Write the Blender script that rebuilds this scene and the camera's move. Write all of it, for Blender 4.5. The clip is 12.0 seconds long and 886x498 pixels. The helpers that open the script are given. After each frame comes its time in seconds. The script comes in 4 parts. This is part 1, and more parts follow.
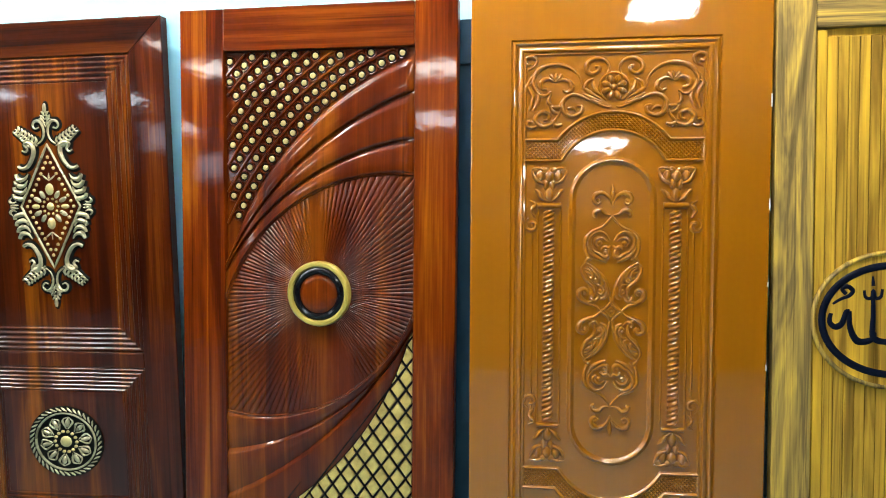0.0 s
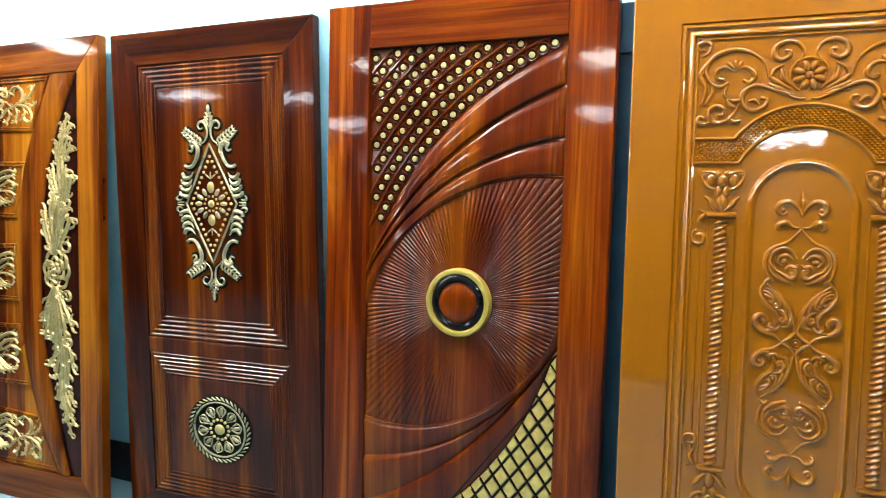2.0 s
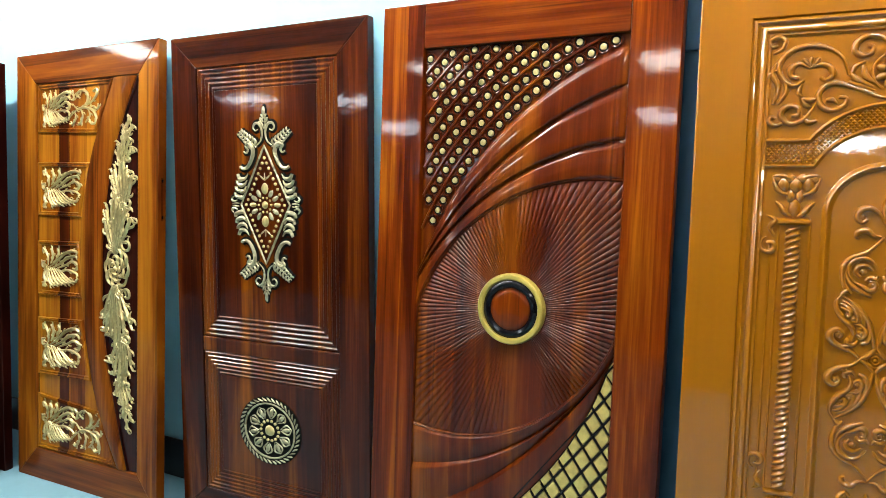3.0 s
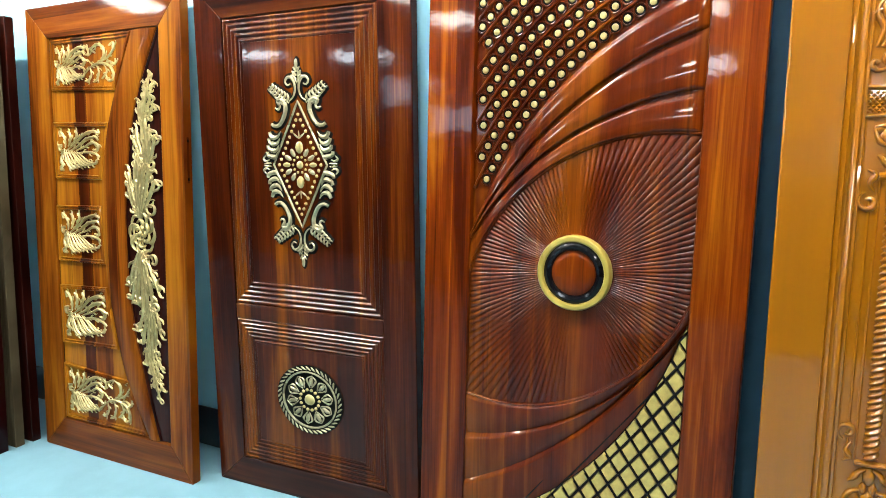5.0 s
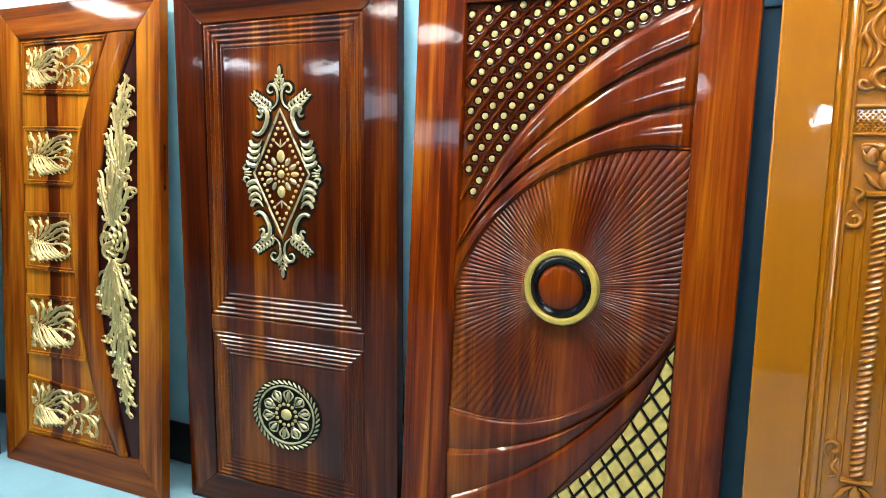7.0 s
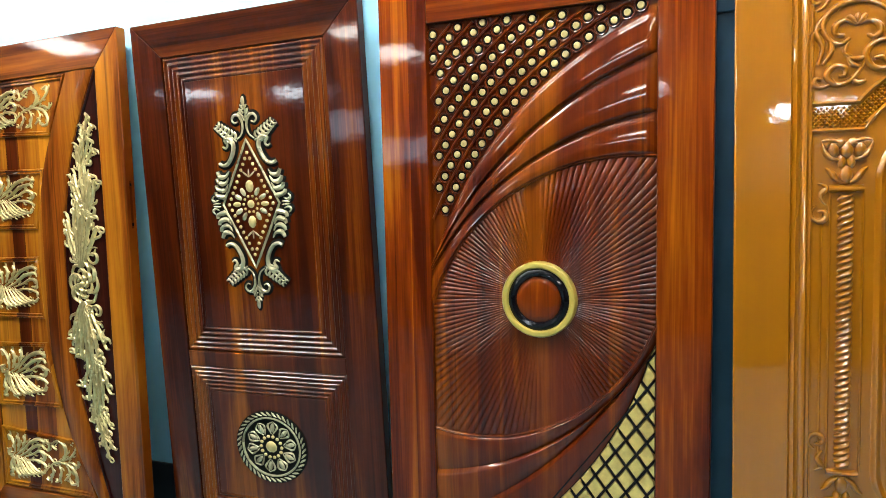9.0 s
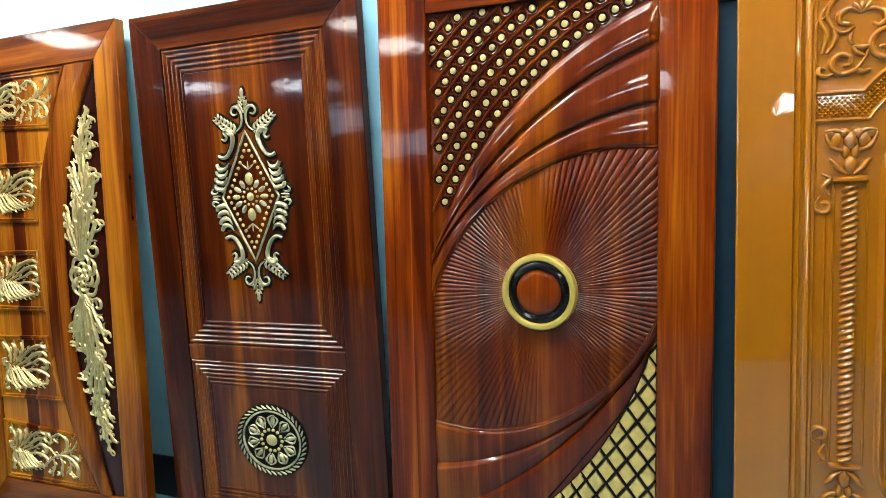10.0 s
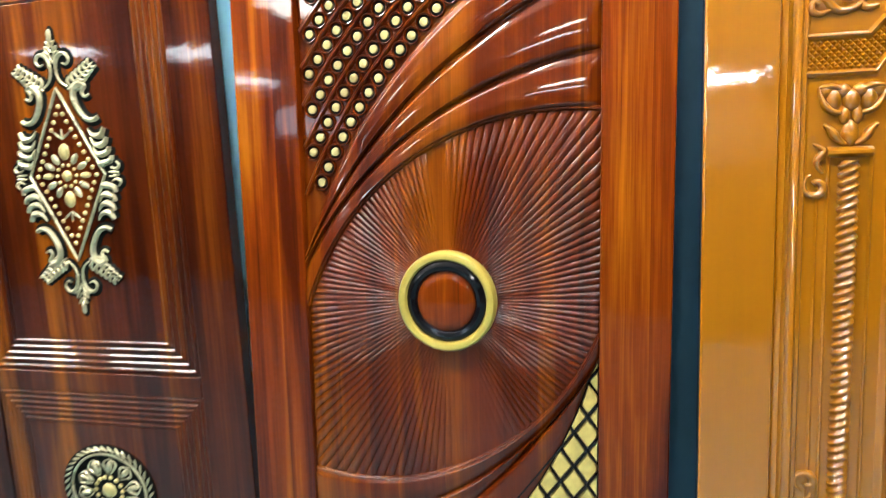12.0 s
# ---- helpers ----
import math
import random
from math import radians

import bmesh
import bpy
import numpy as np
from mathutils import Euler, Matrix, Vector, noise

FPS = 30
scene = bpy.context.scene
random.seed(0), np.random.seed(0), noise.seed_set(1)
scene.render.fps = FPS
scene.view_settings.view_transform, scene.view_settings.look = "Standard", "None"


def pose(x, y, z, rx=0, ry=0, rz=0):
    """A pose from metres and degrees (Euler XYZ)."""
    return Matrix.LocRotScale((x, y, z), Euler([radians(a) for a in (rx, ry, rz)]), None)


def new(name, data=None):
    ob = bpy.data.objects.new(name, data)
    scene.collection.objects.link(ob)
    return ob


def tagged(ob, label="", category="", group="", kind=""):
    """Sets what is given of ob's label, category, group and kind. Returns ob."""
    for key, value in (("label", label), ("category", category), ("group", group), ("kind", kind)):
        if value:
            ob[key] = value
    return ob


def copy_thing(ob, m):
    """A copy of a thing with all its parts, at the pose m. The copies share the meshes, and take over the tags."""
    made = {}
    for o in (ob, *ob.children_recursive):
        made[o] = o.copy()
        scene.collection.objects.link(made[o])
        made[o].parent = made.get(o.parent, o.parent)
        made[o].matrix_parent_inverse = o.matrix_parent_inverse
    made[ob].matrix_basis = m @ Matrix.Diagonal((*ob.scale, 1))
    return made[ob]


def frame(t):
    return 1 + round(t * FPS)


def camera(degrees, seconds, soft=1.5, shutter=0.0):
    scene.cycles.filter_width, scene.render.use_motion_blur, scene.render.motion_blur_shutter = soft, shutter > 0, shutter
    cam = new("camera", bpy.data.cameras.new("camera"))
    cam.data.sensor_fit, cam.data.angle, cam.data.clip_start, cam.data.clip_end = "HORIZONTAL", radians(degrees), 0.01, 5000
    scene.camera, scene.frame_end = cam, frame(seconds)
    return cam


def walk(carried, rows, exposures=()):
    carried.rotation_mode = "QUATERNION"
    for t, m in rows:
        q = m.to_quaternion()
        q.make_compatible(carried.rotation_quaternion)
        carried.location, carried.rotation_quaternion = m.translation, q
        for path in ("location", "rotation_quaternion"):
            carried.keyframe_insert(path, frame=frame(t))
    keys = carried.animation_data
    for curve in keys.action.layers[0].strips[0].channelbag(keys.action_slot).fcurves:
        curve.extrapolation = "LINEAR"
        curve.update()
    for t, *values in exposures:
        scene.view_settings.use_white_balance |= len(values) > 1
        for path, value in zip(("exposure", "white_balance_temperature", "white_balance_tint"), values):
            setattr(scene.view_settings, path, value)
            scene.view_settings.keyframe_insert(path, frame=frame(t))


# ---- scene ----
cam = camera(65.24, 12.0, soft=0.75, shutter=0.3)
# seconds, place in metres, turn in degrees
ROWS = [
    (0.0, 0.0000, 0.0000, 1.5646, 81.882, 1.317, 8.606),
    (0.5, -0.0333, -0.0035, 1.5640, 81.003, 0.981, 10.383),
    (1.0, -0.0329, 0.0203, 1.5652, 80.791, 1.171, 14.469),
    (1.5, -0.0130, 0.1176, 1.5690, 81.172, 1.425, 17.246),
    (2.0, 0.0233, 0.2061, 1.5860, 81.643, 1.431, 22.458),
    (2.5, 0.0372, 0.2476, 1.5895, 81.508, 1.186, 25.833),
    (3.0, 0.0057, 0.2597, 1.5773, 82.103, 1.224, 27.013),
    (3.5, -0.0571, 0.2648, 1.5853, 82.064, 1.830, 27.398),
    (5.5, -0.2442, 0.3149, 1.5734, 77.978, 1.841, 26.922),
    (6.0, -0.2526, 0.3008, 1.5793, 79.257, 0.781, 28.032),
    (6.5, -0.2541, 0.3118, 1.5605, 78.719, 0.839, 25.589),
    (7.0, -0.2757, 0.3139, 1.5636, 79.701, 0.718, 24.618),
    (7.5, -0.2783, 0.3157, 1.5784, 81.090, 3.528, 22.882),
    (9.5, -0.2755, 0.3233, 1.5787, 80.617, 4.190, 21.923),
    (10.0, -0.2688, 0.3392, 1.5703, 80.303, 4.277, 22.334),
    (10.5, -0.2601, 0.3494, 1.5729, 79.197, 5.009, 22.196),
    (11.0, -0.2840, 0.3638, 1.5546, 77.277, 4.097, 17.728),
    (11.5, -0.3282, 0.5386, 1.5090, 75.357, 4.257, 17.143),
    (12.0, -0.3861, 0.8459, 1.5144, 78.094, 3.675, 15.254),
]
walk(cam, [(t, pose(x, y, z, rx, ry, rz)) for t, x, y, z, rx, ry, rz in ROWS],
     [(0.0, -0.22), (1.5, -0.08), (2.5, -0.24), (3.5, -0.27), (5.5, 0.04), (6.5, 0.04), (7.5, -0.10), (9.5, -0.22), (10.7, -0.16), (11.5, 0.16), (12.0, 0.26)])

# ---- world and lamps ----
world = bpy.data.worlds.new("world")
scene.world = world
world.use_nodes = True
world.node_tree.nodes["Background"].inputs[0].default_value = (0.75, 0.88, 1.0, 1)
world.node_tree.nodes["Background"].inputs[1].default_value = 0.05
LAMP_POWER = 110.0


# ---- materials ----
def nodes_of(name):
    m = bpy.data.materials.new(name)
    m.use_nodes = True
    nt = m.node_tree
    return m, nt, nt.nodes["Principled BSDF"]


def add(nt, kind, **values):
    n = nt.nodes.new(kind)
    for k, v in values.items():
        n.inputs[k].default_value = v
    return n


def ramp(nt, src, stops):
    r = nt.nodes.new("ShaderNodeValToRGB")
    while len(r.color_ramp.elements) < len(stops):
        r.color_ramp.elements.new(0.5)
    for e, (p, c) in zip(r.color_ramp.elements, stops):
        e.position, e.color = p, (*c, 1)
    nt.links.new(src, r.inputs[0])
    return r.outputs[0]


def mapped(nt, scale, spread=7.0):
    """Object coordinates, shifted by a random amount for each piece, stretched by scale."""
    tc = nt.nodes.new("ShaderNodeTexCoord")
    info = nt.nodes.new("ShaderNodeObjectInfo")
    mul = nt.nodes.new("ShaderNodeVectorMath")
    mul.operation = "MULTIPLY_ADD"
    comb = nt.nodes.new("ShaderNodeCombineXYZ")
    sc = nt.nodes.new("ShaderNodeMath")
    sc.operation = "MULTIPLY"
    sc.inputs[1].default_value = spread
    nt.links.new(info.outputs["Random"], sc.inputs[0])
    for i in range(3):
        nt.links.new(sc.outputs[0], comb.inputs[i])
    mul.inputs[1].default_value = (1, 1, 1)
    nt.links.new(tc.outputs["Object"], mul.inputs[0])
    nt.links.new(comb.outputs[0], mul.inputs[2])
    mp = nt.nodes.new("ShaderNodeMapping")
    mp.inputs["Scale"].default_value = scale
    nt.links.new(mul.outputs[0], mp.inputs[0])
    return mp.outputs[0]


TONE = 0.265


def math_node(nt, op, a, b=None, c=None):
    n = nt.nodes.new("ShaderNodeMath")
    n.operation = op
    for i, v in enumerate((a, b, c)):
        if isinstance(v, (int, float)):
            n.inputs[i].default_value = v
        elif v is not None:
            nt.links.new(v, n.inputs[i])
    return n.outputs[0]


def noise_at(nt, scale, spread, detail=3.0, rough=0.55, distortion=0.0):
    n = add(nt, "ShaderNodeTexNoise", Scale=1.0, Detail=detail, Roughness=rough, Distortion=distortion)
    nt.links.new(mapped(nt, scale, spread), n.inputs["Vector"])
    return n.outputs[0]


def wood(name, dark, mid, light, rough=0.055, across=False, spread=7.0, coat=0.33, ripple=0.11, ior=1.5, knots=0.0, boards=0.075, vary=0.16, figure=0.58, streak=0.38):
    """Varnished timber: glued boards of uneven width, heartwood figure, dark mineral streaks, fine grain, ripples in the lacquer."""
    m, nt, b = nodes_of(name)

    def run(a, l):
        return (l, 1.0, a) if across else (a, 1.0, l)

    warp = noise_at(nt, run(3.0, 0.7), spread, 1.0)
    sp = nt.nodes.new("ShaderNodeSeparateXYZ")
    nt.links.new(mapped(nt, (1, 1, 1), spread), sp.inputs[0])
    x = math_node(nt, "MULTIPLY_ADD", warp, 0.03, sp.outputs[2 if across else 0])
    cell = nt.nodes.new("ShaderNodeTexVoronoi")
    cell.voronoi_dimensions = "1D"
    cell.inputs["Scale"].default_value = 1.0 / boards
    nt.links.new(x, cell.inputs["W"])
    tone = nt.nodes.new("ShaderNodeSeparateColor")
    nt.links.new(cell.outputs["Color"], tone.inputs[0])
    broad = noise_at(nt, run(9.0, 0.9), spread, 3.0, 0.55, 0.9 + knots)
    lines = noise_at(nt, run(42.0, 1.1), spread, 3.0, 0.6, 0.25 + 0.3 * knots)
    fine = noise_at(nt, run(190.0, 5.0), spread, 3.0, 0.6, 0.2)
    t = math_node(nt, "MULTIPLY_ADD", math_node(nt, "SUBTRACT", broad, 0.5), figure, 0.5)
    t = math_node(nt, "MULTIPLY_ADD", math_node(nt, "SUBTRACT", tone.outputs[0], 0.5), vary, t)
    t = math_node(nt, "MULTIPLY_ADD", math_node(nt, "SUBTRACT", lines, 0.5), 0.5 * figure, t)
    t = math_node(nt, "MULTIPLY_ADD", math_node(nt, "SUBTRACT", fine, 0.5), 0.22 * figure, t)
    dark, mid, light = [tuple(TONE * q for q in c) for c in (dark, mid, light)]
    col = ramp(nt, t, [(0.22, tuple(0.55 * q for q in dark)), (0.38, dark), (0.52, mid), (0.68, light), (0.86, tuple(1.3 * q for q in light))])
    vein = noise_at(nt, run(55.0, 0.55), spread, 2.0, 0.5, 0.5 + knots)
    mr = add(nt, "ShaderNodeMapRange")
    for i, v in enumerate((0.60, 0.70, 1.0, 1.0 - streak)):
        mr.inputs[i + 1].default_value = v
    nt.links.new(vein, mr.inputs[0])
    mx = nt.nodes.new("ShaderNodeVectorMath")
    mx.operation = "SCALE"
    nt.links.new(col, mx.inputs[0])
    nt.links.new(mr.outputs[0], mx.inputs["Scale"])
    nt.links.new(mx.outputs[0], b.inputs["Base Color"])
    b.inputs["Roughness"].default_value = rough + 0.25
    b.inputs["Specular IOR Level"].default_value = 0.03
    b.inputs["Coat Weight"].default_value = coat
    b.inputs["Coat Roughness"].default_value = rough
    b.inputs["Coat IOR"].default_value = ior
    bump = add(nt, "ShaderNodeBump", Strength=ripple, Distance=0.004)
    nt.links.new(noise_at(nt, (10, 10, 10), spread, 2.0), bump.inputs["Height"])
    peel = add(nt, "ShaderNodeBump", Strength=0.10, Distance=0.0006)
    nt.links.new(noise_at(nt, (75, 75, 75), spread, 2.0), peel.inputs["Height"])
    nt.links.new(bump.outputs[0], peel.inputs["Normal"])
    b2 = add(nt, "ShaderNodeBump", Strength=0.12, Distance=0.0006)
    nt.links.new(fine, b2.inputs["Height"])
    nt.links.new(bump.outputs[0], b2.inputs["Normal"])
    nt.links.new(peel.outputs[0], b.inputs["Coat Normal"])
    nt.links.new(b2.outputs[0], b.inputs["Normal"])
    return m


def paint(name, colour, rough=0.5, metal=0.0, vary=0.12, scale=25.0, coat=0.0, bump_h=0.0006, gloss=0.25):
    """A painted, gilded or plastered surface with blotches at two scales and a light relief."""
    m, nt, b = nodes_of(name)
    v = mapped(nt, (scale, scale, scale), 3.0)
    n1 = add(nt, "ShaderNodeTexNoise", Scale=1.0, Detail=6.0, Roughness=0.6)
    nt.links.new(v, n1.inputs["Vector"])
    lo = tuple(c * (1 - vary) for c in colour)
    hi = tuple(min(1, c * (1 + vary)) for c in colour)
    nt.links.new(ramp(nt, n1.outputs[0], [(0.3, lo), (0.7, hi)]), b.inputs["Base Color"])
    v2 = mapped(nt, (scale / 6, scale / 6, scale / 6), 3.0)
    n2 = add(nt, "ShaderNodeTexNoise", Scale=1.0, Detail=3.0)
    nt.links.new(v2, n2.inputs["Vector"])
    mr = add(nt, "ShaderNodeMapRange")
    mr.inputs[3].default_value, mr.inputs[4].default_value = rough * 0.75, min(1, rough * 1.3)
    nt.links.new(n2.outputs[0], mr.inputs[0])
    nt.links.new(mr.outputs[0], b.inputs["Roughness"])
    b.inputs["Metallic"].default_value = metal
    b.inputs["Specular IOR Level"].default_value = gloss
    b.inputs["Coat Weight"].default_value = coat
    b.inputs["Coat Roughness"].default_value = 0.1
    bump = add(nt, "ShaderNodeBump", Strength=0.4, Distance=bump_h)
    nt.links.new(n1.outputs[0], bump.inputs["Height"])
    nt.links.new(bump.outputs[0], b.inputs["Normal"])
    return m


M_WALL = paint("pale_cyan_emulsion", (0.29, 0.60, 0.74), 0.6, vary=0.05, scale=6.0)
# far wall, out of view: kept dark so the lacquer mirrors less light
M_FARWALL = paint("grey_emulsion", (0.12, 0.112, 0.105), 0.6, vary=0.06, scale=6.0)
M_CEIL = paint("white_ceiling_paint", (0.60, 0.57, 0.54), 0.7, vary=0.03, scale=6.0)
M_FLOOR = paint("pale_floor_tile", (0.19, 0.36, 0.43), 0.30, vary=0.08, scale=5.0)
# dark colour for unseen walls, to cut haze reflected in the lacquer
M_DIM = paint("dimmed_unseen_wall", (0.055, 0.046, 0.040), 0.6, vary=0.1, scale=6.0)
M_SKIRT = paint("dark_skirting_tile", (0.012, 0.014, 0.018), 0.3, vary=0.2)
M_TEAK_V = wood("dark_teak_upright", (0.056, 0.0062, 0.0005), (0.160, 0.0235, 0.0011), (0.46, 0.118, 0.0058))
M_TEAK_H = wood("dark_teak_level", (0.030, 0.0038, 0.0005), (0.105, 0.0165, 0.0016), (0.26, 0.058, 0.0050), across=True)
M_TEAK_IN = wood("dark_teak_carved_board", (0.070, 0.0082, 0.0005), (0.176, 0.0272, 0.0011), (0.56, 0.150, 0.0062), spread=0.0, coat=0.42, boards=0.060, vary=0.16, figure=0.52)
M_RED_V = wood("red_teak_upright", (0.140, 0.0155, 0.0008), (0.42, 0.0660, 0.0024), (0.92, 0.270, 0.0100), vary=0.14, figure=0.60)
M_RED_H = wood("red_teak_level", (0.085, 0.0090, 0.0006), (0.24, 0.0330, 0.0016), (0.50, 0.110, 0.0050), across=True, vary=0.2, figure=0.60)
M_BURST = wood("carved_red_teak", (0.110, 0.0110, 0.0005), (0.265, 0.0350, 0.0012), (0.62, 0.150, 0.0055), spread=0.0, coat=0.42, vary=0.14, boards=0.085, figure=0.50)
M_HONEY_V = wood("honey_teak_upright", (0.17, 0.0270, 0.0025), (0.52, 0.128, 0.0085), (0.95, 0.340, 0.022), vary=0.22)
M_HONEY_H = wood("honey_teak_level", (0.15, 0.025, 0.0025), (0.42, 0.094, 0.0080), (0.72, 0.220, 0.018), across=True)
M_HONEY_IN = wood("honey_teak_carved_board", (0.17, 0.0250, 0.0020), (0.50, 0.118, 0.0080), (0.98, 0.360, 0.022), spread=0.0, boards=0.085, vary=0.42, figure=0.6)
M_PLUM = wood("plum_stained_teak", (0.020, 0.0030, 0.0020), (0.070, 0.0100, 0.0055), (0.13, 0.024, 0.009))
M_OCHRE = wood("ochre_lacquer", (0.80, 0.272, 0.0058), (0.89, 0.308, 0.0070), (0.96, 0.335, 0.0080), rough=0.04, spread=0.0, ripple=0.12, coat=0.8, ior=1.7, vary=0.0, figure=0.3, streak=0.0)
M_PINE_V = wood("washed_pine_upright", (0.58, 0.400, 0.140), (1.20, 0.800, 0.190), (2.10, 1.38, 0.21), rough=0.25, coat=0.2, knots=2.6, vary=0.1, figure=1.0, streak=0.35)
M_PINE_H = wood("washed_pine_level", (0.58, 0.400, 0.140), (1.20, 0.800, 0.190), (2.10, 1.38, 0.21), rough=0.25, coat=0.2, across=True, knots=2.6, vary=0.1, figure=1.0, streak=0.35)
M_PINE_PLANK = wood("yellow_pine_plank", (0.80, 0.450, 0.060), (1.50, 0.880, 0.100), (2.20, 1.32, 0.115), rough=0.25, coat=0.2, knots=1.0, vary=0.2, boards=0.05, figure=0.8, streak=0.45)
M_GREY = wood("weathered_board", (0.12, 0.085, 0.045), (0.32, 0.260, 0.150), (0.55, 0.46, 0.28), rough=0.5, coat=0.0)
M_MAROON = wood("maroon_gloss", (0.022, 0.0010, 0.0022), (0.055, 0.0022, 0.0045), (0.085, 0.004, 0.007))
M_GILT = paint("gold_leaf", (0.47, 0.385, 0.18), 0.34, metal=0.8, vary=0.2, scale=40.0)
M_GOLD = paint("gold_leaf_paint", (0.50, 0.37, 0.11), 0.30, metal=0.35, vary=0.2, scale=40.0)
M_PALEGOLD = paint("pale_gilding", (0.38, 0.31, 0.13), 0.34, metal=0.3, vary=0.15, scale=40.0)
M_RINGGOLD = paint("gold_enamel", (0.42, 0.32, 0.065), 0.28, metal=0.3, vary=0.1, coat=0.5)
M_BRASS = paint("antique_brass", (0.35, 0.32, 0.20), 0.28, metal=0.6, vary=0.25, scale=60.0)
M_SLATE = paint("slate_blue_enamel", (0.013, 0.045, 0.070), 0.4, vary=0.15, scale=8.0)
M_PATINA = paint("black_patina", (0.006, 0.007, 0.006), 0.6, vary=0.3, gloss=0.0)
M_BLACK = paint("black_gloss", (0.003, 0.003, 0.004), 0.1, vary=0.1, coat=0.0, gloss=0.2)
M_NAVY = paint("navy_paint", (0.003, 0.005, 0.012), 0.4, vary=0.2, gloss=0.05)
M_STEEL = paint("white_enamel", (0.75, 0.76, 0.78), 0.4, vary=0.03)


def glow(name, colour, power):
    m, nt, b = nodes_of(name)
    b.inputs["Base Color"].default_value = (0.9, 0.9, 0.9, 1)
    b.inputs["Emission Color"].default_value = (*colour, 1)
    b.inputs["Emission Strength"].default_value = power
    return m


M_GLOW = glow("lit_diffuser", (1.0, 0.95, 0.88), LAMP_POWER * 0.62)
M_DIMGLOW = glow("lit_diffuser_far", (0.84, 0.92, 1.0), LAMP_POWER * 0.5)
M_DAY = glow("daylight_sky", (0.62, 0.80, 1.0), 12.0)
# emission of the added fill tubes
M_TUBE = glow("lit_tube", (1.0, 0.95, 0.89), LAMP_POWER * 2.75)


# ---- mesh helpers ----
def mesh_of(name, bm, material, smooth=True, flat=False):
    """flat: eased edges round faces that stay truly flat (normals weighted by area)."""
    me = bpy.data.meshes.new(name)
    bmesh.ops.recalc_face_normals(bm, faces=bm.faces)
    normals = [sum((f.normal * f.calc_area() ** 2 for f in v.link_faces), Vector()).normalized() for v in bm.verts] if flat else []
    bm.to_mesh(me)
    bm.free()
    if smooth:
        me.set_sharp_from_angle(angle=radians(38))
    if flat:
        me.shade_smooth()
        me.normals_split_custom_set_from_vertices(normals)
    me.materials.append(material)
    return me


def part(name, bm, material, parent, label="", smooth=True, flat=False):
    ob = new(name, mesh_of(name, bm, material, smooth, flat))
    ob.parent = parent
    if label:
        tagged(ob, label)
    return ob


def shared(name, me, parent, m):
    ob = new(name, me)
    ob.parent = parent
    ob.matrix_basis = m
    return ob


def setting(name, bm, material, label, category, smooth=True):
    return tagged(new(name, mesh_of(name, bm, material, smooth)), label, category, kind="structure")


def box(bm, x0, x1, y0, y1, z0, z1, bevel=0.0):
    r = bmesh.ops.create_cube(bm, size=1.0, matrix=Matrix.Translation(((x0 + x1) / 2, (y0 + y1) / 2, (z0 + z1) / 2)) @ Matrix.Diagonal((x1 - x0, y1 - y0, z1 - z0, 1)))
    if bevel:
        es = list({e for v in r["verts"] for e in v.link_edges})
        bmesh.ops.bevel(bm, geom=es, offset=bevel, segments=2, affect="EDGES", profile=0.5)
    return bm


def prism(bm, pts, y0, y1):
    """A flat outline in the door's plane, given depth from y0 (front) to y1 (back)."""
    a = [bm.verts.new((u, y0, v)) for u, v in pts]
    b = [bm.verts.new((u, y1, v)) for u, v in pts]
    n = len(pts)
    bm.faces.new(a)
    bm.faces.new(b[::-1])
    for i in range(n):
        bm.faces.new((a[i], b[i], b[(i + 1) % n], a[(i + 1) % n]))
    return bm


def bead(bm, u, v, r, h, y=0.0, ru=None, turn=0.0, rings=3, seg=10):
    """A low dome on the plane y, r wide (ru across, if oval), h proud."""
    ru = ru or r
    c, s = math.cos(turn), math.sin(turn)
    top = bm.verts.new((u, y - h, v))
    prev = None
    for k in range(1, rings + 1):
        a = k / rings * math.pi / 2
        ring = []
        for i in range(seg):
            t = 2 * math.pi * i / seg
            x, z = ru * math.sin(a) * math.cos(t), r * math.sin(a) * math.sin(t)
            ring.append(bm.verts.new((u + x * c - z * s, y - h * math.cos(a), v + x * s + z * c)))
        for i in range(seg):
            j = (i + 1) % seg
            if prev is None:
                bm.faces.new((top, ring[i], ring[j]))
            else:
                bm.faces.new((prev[i], ring[i], ring[j], prev[j]))
        prev = ring
    return bm


def sweep(bm, pts, widths, height, y=0.0, closed=False, section=5, sink=0.001, soft=False):
    """A half-round moulding along a line in the door's plane; widths: one for each point, height as a share of the width or metres by point."""
    n = len(pts)
    rings = []
    for i, (u, v) in enumerate(pts):
        a, b = pts[(i - 1) % n if closed else max(i - 1, 0)], pts[(i + 1) % n if closed else min(i + 1, n - 1)]
        du, dv = b[0] - a[0], b[1] - a[1]
        l = math.hypot(du, dv) or 1e-9
        nu, nv = -dv / l, du / l
        w = widths[i] if isinstance(widths, (list, tuple)) else widths
        h = height * w if height > 0.05 else height
        ring = []
        for k in range(section + 1):
            t = math.pi * k / section
            across = 1 - 2 * k / section if soft else math.cos(t)
            rise = math.sin(t) ** 2 if soft else math.sin(t)
            ring.append(bm.verts.new((u + nu * w / 2 * across, y + sink - (h + sink) * rise, v + nv * w / 2 * across)))
        rings.append(ring)
    for i in range(n if closed else n - 1):
        a, b = rings[i], rings[(i + 1) % n]
        for k in range(section):
            bm.faces.new((a[k], a[k + 1], b[k + 1], b[k]))
    if not closed:
        for r in (rings[0], rings[-1]):
            bm.faces.new(r)
    return bm


